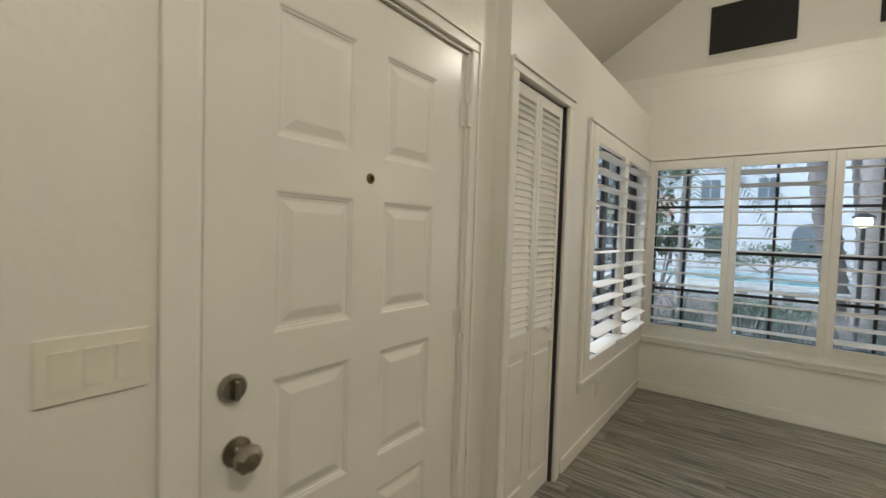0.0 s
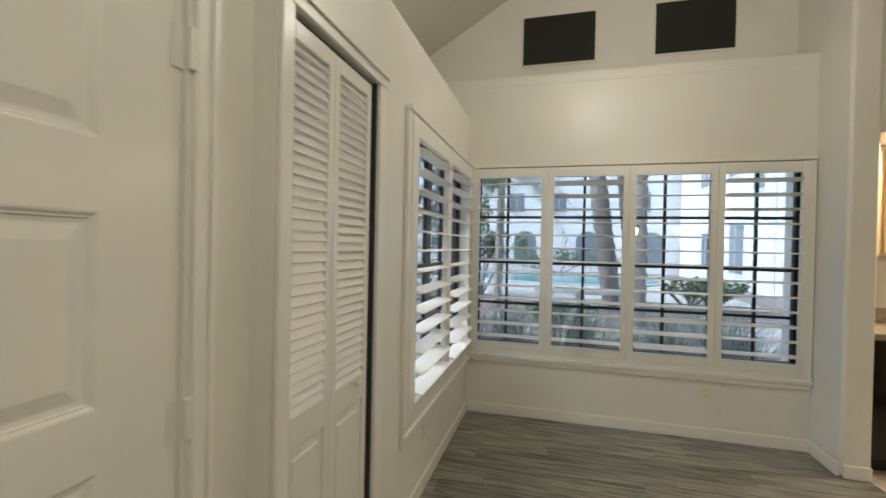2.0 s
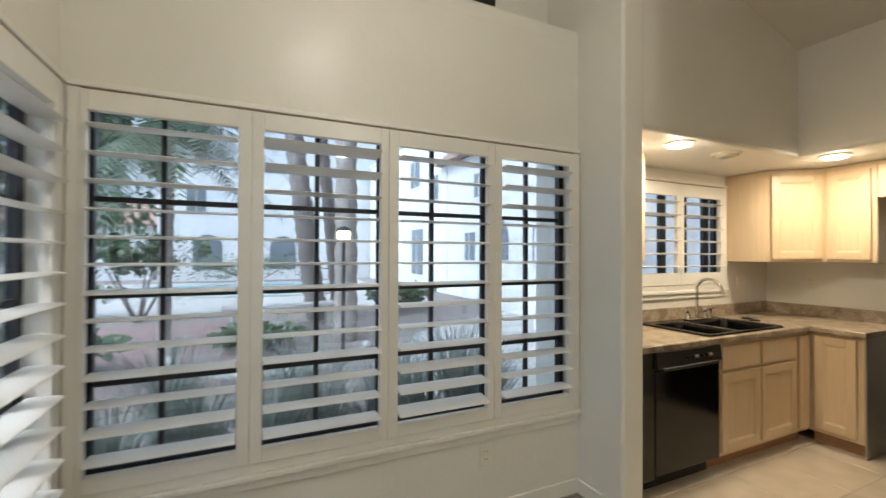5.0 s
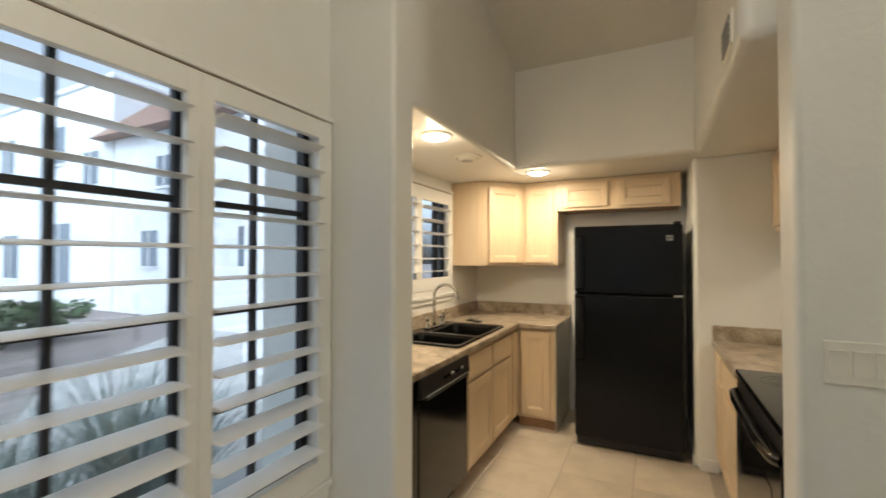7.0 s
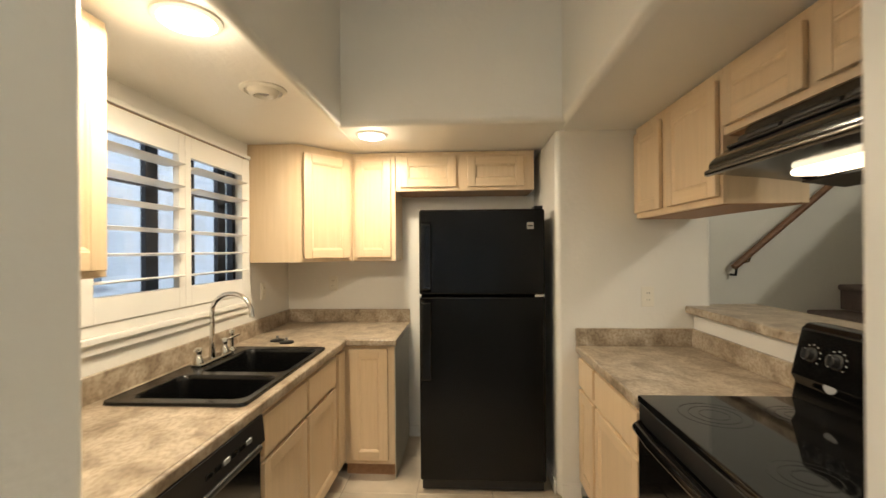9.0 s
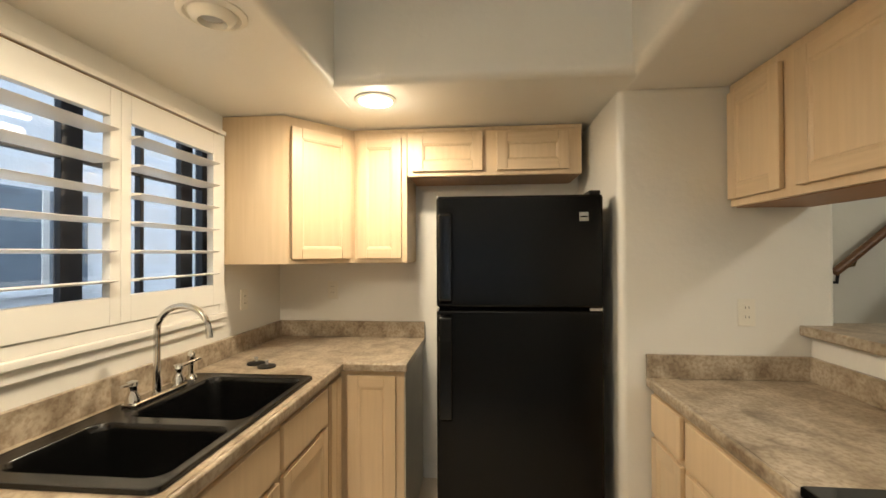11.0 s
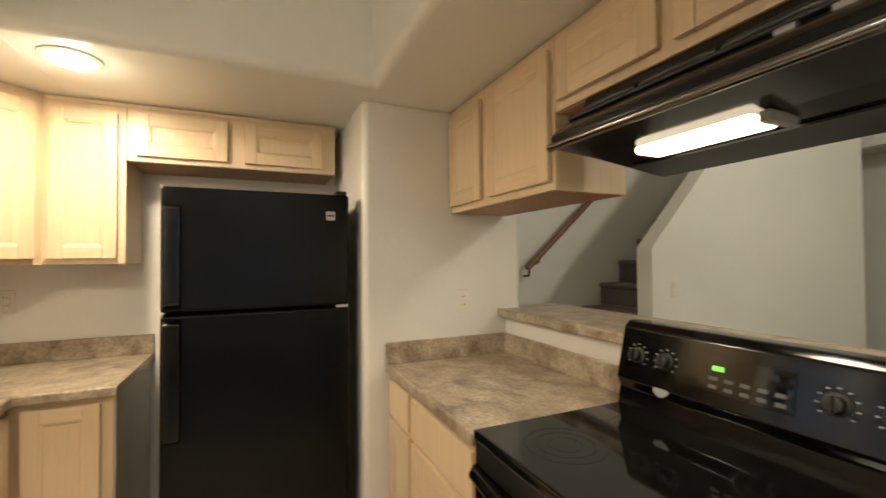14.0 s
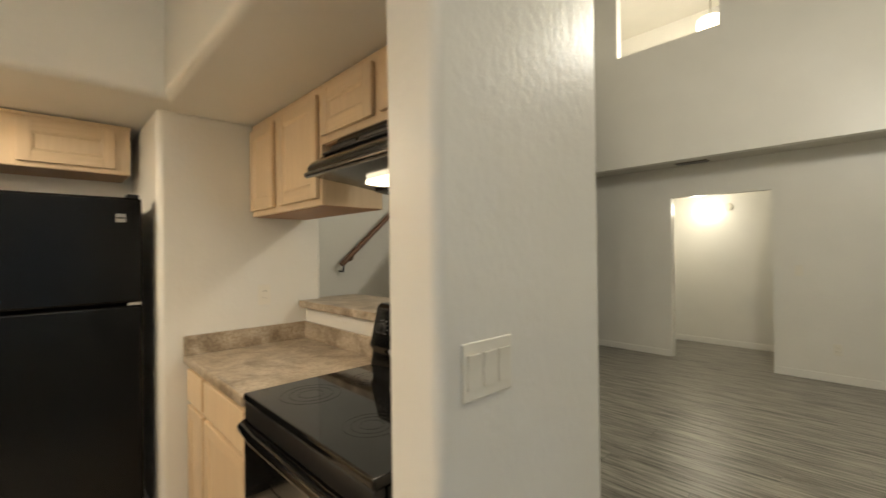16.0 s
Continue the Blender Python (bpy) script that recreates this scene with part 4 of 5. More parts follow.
od = part("oven_door", bx(RX0 + 0.004, RF, 0.22, RX1 - 0.004, RF + 0.035, 0.80, bevel=0.008), M_BLACK, rg)
part("oven_window", bx(RX0 + 0.13, RF + 0.034, 0.36, RX1 - 0.13, RF + 0.037, 0.66, bevel=0.001), M_GLASSTOP, od)
part("handle", tube([(RX0 + 0.02, RF + 0.03, 0.80), (RX0 + 0.04, RF + 0.05, 0.80), (RX0 + 0.18, RF + 0.062, 0.80), (RX1 - 0.18, RF + 0.062, 0.80), (RX1 - 0.04, RF + 0.05, 0.80), (RX1 - 0.02, RF + 0.03, 0.80)], 0.019, 14), M_BLACK, od, "black curved oven handle")
part("vent_trim", bx(RX0 + 0.004, RF - 0.002, 0.81, RX1 - 0.004, RF + 0.03, CT - 0.014, bevel=0.004), M_BPLAST, rg)
part("storage_drawer", bx(RX0 + 0.004, RF, 0.065, RX1 - 0.004, RF + 0.03, 0.21, bevel=0.008), M_BLACK, rg)
bg = part("backguard", prism([(RB, CT + 0.0), (RB + 0.115, CT + 0.0), (RB + 0.10, CT + 0.075), (RB + 0.115, CT + 0.10), (RB + 0.075, CT + 0.265), (RB + 0.055, CT + 0.285), (RB, CT + 0.285)], RX0, RX1, bevel=0.006, axis='x'), M_BLACK, rg)
tiltb = math.degrees(math.atan2(0.04, 0.165))
PB = pose(0, RB + 0.0955, CT + 0.183, tiltb, 0, 0)


def on_panel(name, bm, m, parent, label=""):
    ob = part(name, bm, m, parent, label)
    ob.matrix_basis = PB if parent == bg else Matrix.Identity(4)
    return ob


for x in (3.425, 3.325, 2.915, 2.815):
    k = on_panel("knob", lathe([(0.026, 0.0), (0.026, 0.004), (0.020, 0.006), (0.018, 0.024), (0.012, 0.026)], (x, 0, 0), axis='y', seg=24), M_BPLAST, bg)
    on_panel("pointer", bx(x - 0.004, 0.02, -0.017, x + 0.004, 0.034, 0.017, bevel=0.002), M_BPLAST, k)
    for i in range(9):
        a = radians(-130 + i * 32)
        px_, pz_ = x + 0.036 * math.sin(a), 0.036 * math.cos(a)
        on_panel("tick", bx(px_ - 0.003, 0.0, pz_ - 0.002, px_ + 0.003, 0.0012, pz_ + 0.002), M_GREY, k)
disp = on_panel("display", bx(2.99, 0.0, -0.05, 3.22, 0.003, 0.05, bevel=0.001), M_GLASSTOP, bg)
for i in range(3):
    on_panel("digit", bx(3.152 + i * 0.011, 0.003, 0.010, 3.160 + i * 0.011, 0.0042, 0.023), M_GREEN, disp)
for i in range(5):
    for j in range(2):
        on_panel("button", bx(3.005 + i * 0.04, 0.003, -0.038 + j * 0.022, 3.027 + i * 0.04, 0.0045, -0.028 + j * 0.022), M_DIM, disp)
on_panel("badge", lathe([(0.028, 0), (0.028, 0.002), (0.02, 0.003)], (3.33, -0.004, -0.078), axis='y', seg=20), M_GREY, bg)
for x in (RX0 + 0.06, RX1 - 0.06):
    for y in (RB + 0.06, RF - 0.06):
        part("foot", lathe([(0.02, 0), (0.02, 0.06)], (x, y, 0.001), seg=12), M_BPLAST, rg)

# ---- range hood ----
hd = thing("range_hood", "black under-cabinet range hood with lit lamp", "range hood")
HX0, HX1 = 2.66, 3.41
part("shell", prism([(-2.292, 1.868), (-1.975, 1.868), (-1.95, 1.815), (-1.86, 1.755), (-1.842, 1.735), (-1.842, 1.705), (-1.86, 1.70), (-2.03, 1.685), (-2.292, 1.652)], HX0, HX1, bevel=0.006, axis='x'), M_BLACK, hd)
part("front_lip", tube([(HX0 - 0.002, -1.842, 1.704), (HX1 + 0.002, -1.842, 1.704)], 0.012, 12), M_STEEL, hd, "polished dark metal front lip")
part("crease", tube([(HX0 + 0.01, -1.905, 1.792), (HX1 - 0.01, -1.905, 1.792)], 0.006, 8), M_BPLAST, hd)
for i in range(3):
    part("louver_slot", tube([(3.36 - i * 0.2, -1.925, 1.805), (3.33 - i * 0.2, -1.915, 1.805), (3.21 - i * 0.2, -1.915, 1.805), (3.18 - i * 0.2, -1.925, 1.805)], 0.013, 8), M_BPLAST, hd)
part("filter", prism([(-2.27, 1.652), (-2.13, 1.670), (-2.13, 1.664), (-2.27, 1.646)], HX0 + 0.10, HX1 - 0.03, axis='x'), M_BPLAST, hd)
part("light_cover", bx(2.96, -2.10, 1.664, 3.26, -2.00, 1.688, bevel=0.012, seg=3), M_HOODL, hd, "glowing warm plastic lamp cover")
part("lamp_bracket", bx(2.925, -2.10, 1.660, 2.948, -2.00, 1.684, bevel=0.003), M_GREY, hd)
for i in range(2):
    part("switch", tube([(2.74 + i * 0.08, -1.88, 1.768), (2.77 + i * 0.08, -1.88, 1.768)], 0.009, 10), M_GREY, hd)
lamp("hood_lamp", 'AREA', HOODW, (3.11, -2.05, 1.64), (3.11, -2.05, 0.8), 0.20, (1, 0.85, 0.64))


# ---- ceiling lamps ----
def can_light(x, y, lit, label):
    t = thing("recessed_light", label, "ceiling light", "recessed lights")
    z = 2.134 if x < 4.2 or y > -0.26 else 2.136
    part("trim_ring", lathe([(0.095, 0), (0.095, -0.006), (0.078, -0.012), (0.072, -0.004)], (x, y, z), seg=36), M_PLATE, t)
    if lit:
        part("diffuser", lathe([(0.074, -0.006), (0.070, -0.016), (0.045, -0.024), (0.01, -0.027)], (x, y, z), seg=36), M_DIFF, t)
        lamp("can_lamp", 'AREA', CANW, (x, y, z - 0.03), (x, y, 0), 0.13, (1, 0.85, 0.63))
        lamp("can_glow", 'POINT', CANW * 0.12, (x, y, z - 0.09), (x, y, 0), 0.05, (1, 0.87, 0.66))
    else:
        part("eyeball", lathe([(0.066, -0.006), (0.058, -0.022), (0.04, -0.03), (0.034, -0.012)], (x, y, z), seg=36), M_PLATE, t)
        part("bulb", lathe([(0.034, -0.013), (0.02, -0.02), (0.004, -0.022)], (x, y, z), seg=20), M_GREY, t)


can_light(3.10, -0.185, True, "glowing round recessed lamp in the sink soffit")
can_light(4.39, -0.445, True, "glowing round recessed lamp above the fridge corner")
can_light(3.65, -0.145, False, "unlit white eyeball lamp in the sink soffit")

# ---- stairs ----
stairs = thing("staircase", "carpeted brown stairs rising beside a sloped wall", "stairs")
for k in range(14):
    y, z = -2.72 - k * 0.228, 0.194 * (k + 1)
    s = part("step", bx(4.503, y - 0.24, z - 0.19, 5.288, y, z - 0.02), M_CARPET, stairs)
    part("nosing", bx(4.503, y - 0.26, z - 0.045, 5.288, y + 0.028, z, bevel=0.018, seg=3), M_CARPET, s)
hr = thing("handrail", "brown wooden handrail sloping up the stair wall", "handrail")
part("rail", tube([(5.215, -3.03, 1.30), (5.215, -3.06, 1.325), (5.215, -6.0, 3.89)], 0.024, 12), M_RAILW, hr)
for y in (-3.15, -4.1, -5.1):
    z = 1.325 + (-3.06 - y) * 0.872
    part("bracket", tube([(5.29, y, z - 0.07), (5.23, y, z - 0.06), (5.215, y, z - 0.02)], 0.008, 8), M_BRASS, hr)
part("end_bracket", tube([(5.29, -3.05, 1.24), (5.225, -3.05, 1.24), (5.215, -3.05, 1.30)], 0.009, 8), M_FRAME, hr)


# ---- lamps of hall, loft and living room ----
def bowl_sconce(x, y, z, r, label, watts):
    t = thing("wall_sconce", label, "wall lamp")
    part("back_plate", bx(x - 0.06, y, z - 0.03, x + 0.06, y + 0.02, z + 0.10, bevel=0.006), M_PLATE, t)
    bmz = lathe([(0.02, -r * 0.75), (r * 0.5, -r * 0.66), (r * 0.85, -r * 0.36), (r, 0.0)], (x, y + 0.02, z), seg=30)
    for v in bmz.verts:
        v.co.y = y + 0.02 + max(0.0, (v.co.y - y - 0.02)) * 0.6
    part("bowl", bmz, M_SCONCE, t, "glowing frosted glass bowl")
    lamp("sconce_lamp", 'POINT', watts, (x, y + 0.5, z + 0.02), (x, y + 1, z), 0.06, (1, 0.93, 0.76))


bowl_sconce(3.71, -8.24, 1.955, 0.185, "glowing half-bowl wall lamp in the hall", HALLW)
sd = thing("door_chime", "small round white door chime on the hall wall", "chime")
part("cover", lathe([(0.055, 0), (0.055, 0.02), (0.045, 0.034), (0.01, 0.038)], (3.44, -8.24, 1.99), axis='y', seg=24), M_PLATE, sd)
lf = thing("loft_light", "glowing drum lamp inside the loft opening", "ceiling light")
part("drum", lathe([(0.14, 0), (0.15, 0.02), (0.15, 0.26), (0.14, 0.28)], (3.38, -7.2, 4.0), seg=28), M_SCONCE, lf)
part("rod", tube([(3.38, -7.2, 4.28), (3.38, -7.2, 5.2)], 0.008, 8), M_NICKEL, lf)
lamp("loft_lamp", 'POINT', 45, (3.38, -7.2, 3.85), (3.38, -7.2, 0), 0.08, (1, 0.93, 0.78))
lp = thing("ceiling_lamp", "glowing drum lamp hanging from the living room ceiling", "ceiling light")
part("drum", lathe([(0.20, 0), (0.22, 0.02), (0.22, 0.16), (0.20, 0.18)], (1.9, -4.1, 3.15), seg=30), M_SCONCE, lp)
part("rod", tube([(1.9, -4.1, 3.33), (1.9, -4.1, 5.2)], 0.01, 8), M_NICKEL, lp)
lamp("living_lamp", 'POINT', LIVW, (1.9, -4.1, 2.98), (1.9, -4.1, 0), 0.15, (1, 0.955, 0.83))
nl = thing("ceiling_lamp", "glowing frosted bowl lamp hanging over the dining nook", "ceiling light")
NX, NY, NZ = 1.05, -1.2, 2.90
part("bowl", lathe([(0.02, 0.0), (0.10, 0.02), (0.15, 0.06), (0.165, 0.10)], (NX, NY, NZ), seg=30), M_SCONCE, nl)
part("finial", lathe([(0.004, -0.03), (0.012, -0.022), (0.012, 0.0)], (NX, NY, NZ), seg=14), M_NICKEL, nl)
part("rod", tube([(NX, NY, NZ + 0.12), (NX, NY, 3.84)], 0.009, 8), M_NICKEL, nl)
part("canopy", lathe([(0.06, 0), (0.055, 0.03), (0.02, 0.045)], (NX, NY, 3.80), seg=20), M_NICKEL, nl)
lamp("nook_lamp", 'POINT', NOOKW, (NX, NY, NZ - 0.10), (NX, NY, 0), 0.07, (1, 0.95, 0.86))

# ---- outside ----
def leaf_mat(name, c1, c2):
    m = mat(name, c1, 0.6, color2=c2, scale=3)
    return m


M_GROUND = mat("gravel_ground", (0.34, 0.29, 0.27), 0.9, color2=(0.20, 0.16, 0.15), scale=14, bump=0.02, bscale=25)
M_PAVE = mat("paver", (0.33, 0.21, 0.20), 0.8, color2=(0.24, 0.15, 0.145), scale=6, rand=0.15)
M_CONC = mat("pale_concrete", (0.55, 0.53, 0.50), 0.8, color2=(0.44, 0.42, 0.40), scale=4)
M_STUCCO = mat("white_stucco", (0.68, 0.68, 0.69), 0.85, color2=(0.60, 0.60, 0.62), scale=3, bump=0.006, bscale=30)
M_ROOF = mat("clay_roof_tile", (0.38, 0.24, 0.19), 0.8, color2=(0.29, 0.17, 0.13), scale=6, rand=0.1)
M_WATER = mat("pool_water", (0.10, 0.50, 0.56), 0.06, color2=(0.07, 0.40, 0.48), scale=1.5, bump=0.01, bscale=4)
M_LEAF = leaf_mat("leaf_green", (0.13, 0.19, 0.095), (0.07, 0.11, 0.06))
M_FROND = leaf_mat("frond_green", (0.13, 0.18, 0.11), (0.07, 0.10, 0.065))
M_GRASSY = leaf_mat("grass_grey_green", (0.25, 0.29, 0.25), (0.09, 0.12, 0.10))
M_TRUNK = mat("palm_trunk", (0.36, 0.32, 0.30), 0.95, color2=(0.22, 0.19, 0.175), scale=9, stretch=(1, 1, 3), bump=0.02, bscale=14)
M_BARK = mat("smooth_bark", (0.22, 0.19, 0.18), 0.9, color2=(0.14, 0.12, 0.115), scale=5, stretch=(3, 3, 0.6), bump=0.01, bscale=20)
# window glass, and the painted shade of the archway
M_WINDARK = mat("dark_glass_and_shade", (0.17, 0.20, 0.235), 0.12, var=0.1)
M_GLOBE = glow("garden_globe", (1.0, 0.80, 0.42), 4)
GZ = -0.12
tagged(part("ground", bx(-60, 0.56, GZ - 0.3, 80, 160, GZ, ), M_GROUND), "reddish gravel garden ground outside", "ground", "", "structure")
tagged(part("ground_west", bx(-60, -12, GZ - 0.3, -1.05, 0.555, GZ), M_CONC), "pale paved ground beside the house", "ground", "", "structure")


tagged(part("ground_east", bx(5.45, -12, GZ - 0.3, 30, 0.555, GZ), M_CONC), "pale paved ground behind the house", "ground", "", "structure")


def flat_shape(name, pts, z0, z1, m, label, cat_):
    return tagged(part(name, prism(pts, z0, z1), m), label, cat_, "", "structure")


walk_path = flat_shape("path", [(-8, 4.2), (-1.2, 2.6), (0.7, 3.6), (1.6, 5.4), (0.6, 8.6), (-9, 9.0)], GZ, GZ + 0.012, M_PAVE, "pinkish paved garden path", "path")
flat_shape("pavement", [(1.5, 0.9), (12, 0.9), (12, 6.6), (6.5, 7.5), (3.6, 5.6), (2.2, 3.0)], GZ, GZ + 0.02, M_CONC, "pale concrete walkway outside the window", "pavement")
flat_shape("pool_deck", [(-12, 9.8), (6, 9.4), (6.5, 22), (-12, 22.5)], GZ, GZ + 0.03, M_CONC, "pale pool deck", "pavement")
pool_out = [(2.0 + 5.6 * math.cos(a) * (1.15 if math.cos(a) < 0 else 0.55), 17.0 + 3.0 * math.sin(a)) for a in [2 * math.pi * i / 40 for i in range(40)]]
flat_shape("pool_coping", [(2.0 + (x - 2.0) * 1.05, 17.0 + (y - 17.0) * 1.1) for x, y in pool_out], GZ + 0.03, GZ + 0.10, M_CONC, "pale pool coping", "pavement")
tagged(part("pool", prism(pool_out, GZ + 0.10, GZ + 0.112), M_WATER), "turquoise swimming pool water", "pool", "", "structure")
# curved kerb round the palm bed
kerb = [(1.05 + 1.5 * math.cos(a), 5.6 + 1.9 * math.sin(a), GZ + 0.03) for a in [radians(150 + i * 10) for i in range(20)]]
tagged(part("kerb", tube(kerb, 0.07, 8), M_CONC), "curved pale concrete garden kerb", "kerb", "", "structure")
bench = thing("garden_bench", "pale curved stone bench by the path", "bench")
part("seat", prism([(0.2, 7.4), (1.2, 7.0), (2.5, 7.2), (2.5, 7.6), (1.2, 7.4), (0.3, 7.8)], GZ + 0.40, GZ + 0.50, bevel=0.02), M_CONC, bench)
for x, y in ((0.5, 7.5), (1.3, 7.22), (2.3, 7.4)):
    part("leg", bx(x - 0.1, y - 0.12, GZ, x + 0.1, y + 0.12, GZ + 0.40, bevel=0.01), M_CONC, bench)


def building(name, x0, y0, x1, y1, h, wins, roof, label, axis='y', arches=()):
    b = thing(name, label, "building")
    part("wall", bx(x0, y0, GZ, x1, y1, h, bevel=0.03), M_STUCCO, b)
    if roof:
        part("roof", prism([(y0 - 0.5, h), (y1 + 0.5, h), ((y0 + y1) / 2, h + roof)], x0 - 0.4, x1 + 0.4, axis='x'), M_ROOF, b)
        n = int((x1 - x0 + 0.8) / 0.3)
        bmt = bmesh.new()
        for i in range(n):
            xx = x0 - 0.4 + (i + 0.5) * 0.3
            box(bmt, xx - 0.07, y0 - 0.56, h - 0.03, xx + 0.07, y0 - 0.40, h + 0.10)
        part("eave_tiles", bmt, M_ROOF, b)
    else:
        part("parapet", bx(x0 - 0.06, y0 - 0.06, h, x1 + 0.06, y1 + 0.06, h + 0.18, bevel=0.04), M_STUCCO, b)
    for a, z, w, hh in wins:
        if axis == 'y':
            wdw = part("window", bx(a, y0 - 0.02, z, a + w, y0 + 0.05, z + hh), M_WINDARK, b)
            part("frame", bx(a - 0.05, y0 - 0.05, z - 0.06, a + w + 0.05, y0 - 0.022, z, bevel=0.005), M_STUCCO, wdw)
            part("mullion", bx(a + w / 2 - 0.03, y0 - 0.04, z, a + w / 2 + 0.03, y0 - 0.022, z + hh), M_CONC, wdw)
        else:
            wdw = part("window", bx(x0 - 0.02, a, z, x0 + 0.05, a + w, z + hh), M_WINDARK, b)
            part("frame", bx(x0 - 0.06, a - 0.05, z - 0.07, x0 - 0.022, a + w + 0.05, z, bevel=0.005), M_STUCCO, wdw)
            part("mullion", bx(x0 - 0.04, a + w / 2 - 0.03, z, x0 - 0.022, a + w / 2 + 0.03, z + hh), M_CONC, wdw)
    for a, z, r in arches:
        pts = [(a - r, z)] + [(a + r * math.cos(math.pi - math.pi * i / 14), z + 1.2 + r * math.sin(math.pi * i / 14)) for i in range(15)] + [(a + r, z)]
        part("arch_window", prism(pts, y0 - 0.03, y0 + 0.05, axis='y'), M_WINDARK, b)
    return b


building("villa", -3.5, 24, 9.5, 32, 6.0, [(-2.2, 3.6, 0.9, 1.2), (0.4, 3.6, 0.9, 1.2), (5.2, 3.6, 0.9, 1.2)], 0, "white stucco villa beyond the pool", arches=((2.6, 0.5, 0.7), (-1.2, 0.5, 0.7), (6.2, 0.5, 0.7)))
building("bungalow", -20, 26, -4.0, 33, 2.9, [(-14, 0.9, 1.0, 1.2), (-11, 0.9, 1.0, 1.2), (-8, 0.9, 0.6, 1.2), (-6, 0.9, 0.6, 1.2)], 1.7, "low white house with red clay tile roof beyond the pool")
building("apartment_building", 7.6, 12.6, 16, 23.5, 6.6, [(15.4, 4.4, 1.1, 1.2), (19.0, 4.4, 1.0, 1.2), (13.4, 3.6, 0.8, 1.0), (15.0, 0.5, 1.3, 2.0), (18.6, 0.7, 1.1, 1.5)], 0, "two-storey white stucco building along the walkway", axis='x')
near_house = building("apartment_building", 7.6, 6.2, 14, 12.55, 4.8, [(9.75, 3.3, 0.7, 0.8), (10.4, 1.2, 0.7, 0.95), (6.5, 1.2, 0.75, 0.95)], 0.6, "white stucco building with arched entry and clay tile roof", axis='x')
# flat dark panel painted as the shade inside the arched entry
arch = [(8.42, GZ + 0.02), (9.66, GZ + 0.02)] + [(9.04 + 0.62 * math.cos(math.pi * i / 14), 1.9 + 0.62 * math.sin(math.pi * i / 14)) for i in range(15)]
part("archway", prism(arch, 7.57, 7.62, axis='x'), M_WINDARK, near_house, "arched entry, its shade painted as a flat dark panel")
tagged(part("garden_wall", bx(6.9, 3.75, GZ, 7.05, 8.2, 1.25, bevel=0.02), M_STUCCO), "low white stucco garden wall by the arched entry", "wall", "", "structure")
wing = building("garden_wing", 4.92, 3.3, 9.0, 3.7, 5.0, [(5.75, 1.1, 0.9, 0.95)], 0, "white stucco wing wall close to the kitchen window")
building("side_house", -14.5, -8.0, -7.0, 2.6, 3.6, [], 0, "white stucco neighbour beside the entry")


def leaves(n, place, size, mlist, name, label, rng, kind="", droop=0.4, parent=None):
    verts, faces = [], []
    for i in range(n):
        p, d = place(rng)
        d = Vector(d).normalized()
        s = size * rng.uniform(0.6, 1.3)
        side = d.cross(Vector((rng.uniform(-1, 1), rng.uniform(-1, 1), rng.uniform(-1, 1)))).normalized() * s * 0.28
        p = Vector(p)
        k = len(verts)
        m_ = p + d * s * 0.5
        q = p + d * s - Vector((0, 0, droop * s * 0.4))
        verts += [p, m_ + side, q, m_ - side]
        faces.append((k, k + 1, k + 2, k + 3))
    me = bpy.data.meshes.new(name)
    me.from_pydata([tuple(v) for v in verts], [], faces)
    me.materials.append(mlist)
    ob = new(name, me)
    if parent:
        ob.parent = parent
    return ob


def palm(x, y, h, r, crown, lean, label, seed, fr_len=1.9, bark=None):
    rng = random.Random(seed)
    t = thing("palm_tree", label, "tree", "garden palms")
    n = max(8, int(h / 0.14))
    pts, rad = [], []
    for i in range(n + 1):
        f = i / n
        pts.append((x + lean[0] * f * h, y + lean[1] * f * h, GZ + f * h))
        rad.append(r * (1.25 - 0.35 * f) * (1.0 + (0.10 if i % 2 else -0.06)))
    part("trunk", tube(pts, rad, 16), bark or M_TRUNK, t)
    top = Vector(pts[-1])
    for k in range(crown):
        a = 2 * math.pi * k / crown + rng.uniform(-0.2, 0.2)
        e = rng.uniform(-0.5, 1.0)
        spine = []
        for i in range(9):
            f = i / 8
            spine.append(top + Vector((math.cos(a) * fr_len * f * math.cos(e * 0.6), math.sin(a) * fr_len * f * math.cos(e * 0.6), fr_len * (math.sin(e) * f - 0.75 * f * f))))
        verts, faces = [], []
        for i in range(1, 9):
            d = (spine[i] - spine[i - 1]).normalized()
            sd = d.cross(Vector((0, 0, 1))).normalized()
            for s in (-1, 1):
                for j in range(4):
                    base = spine[i - 1].lerp(spine[i], j / 4)
                    ln = fr_len * 0.30 * (1 - 0.55 * i / 8)
                    tip = base + sd * s * ln + d * ln * 0.6 + Vector((0, 0, -ln * rng.uniform(0.1, 0.6)))
                    kk = len(verts)
                    verts += [base, base + d * 0.035, tip]
                    faces.append((kk, kk + 1, kk + 2))
        me = bpy.data.meshes.new("frond")
        me.from_pydata([tuple(v) for v in verts], [], faces)
        me.materials.append(M_FROND)
        ob = new("frond", me)
        ob.parent = t
    return t


palm(2.24, 5.55, 7.5, 0.165, 26, (0.0, 0.01), "rough-trunked fan palm beside the garden path", 3)
palm(2.15, 8.2, 9.0, 0.19, 24, (-0.13, 0.0), "tall grey palm leaning over the path", 4, bark=M_BARK)
palm(2.75, 8.7, 8.5, 0.13, 22, (-0.10, 0.0), "slender palm in the gravel bed", 5, bark=M_BARK)
palm(-0.55, 6.0, 3.55, 0.08, 34, (0.02, 0.0), "short palm with a full green crown", 6, 1.8)
gl = thing("garden_lamp", "glowing globe garden lamp on a post by the palms", "lamp")
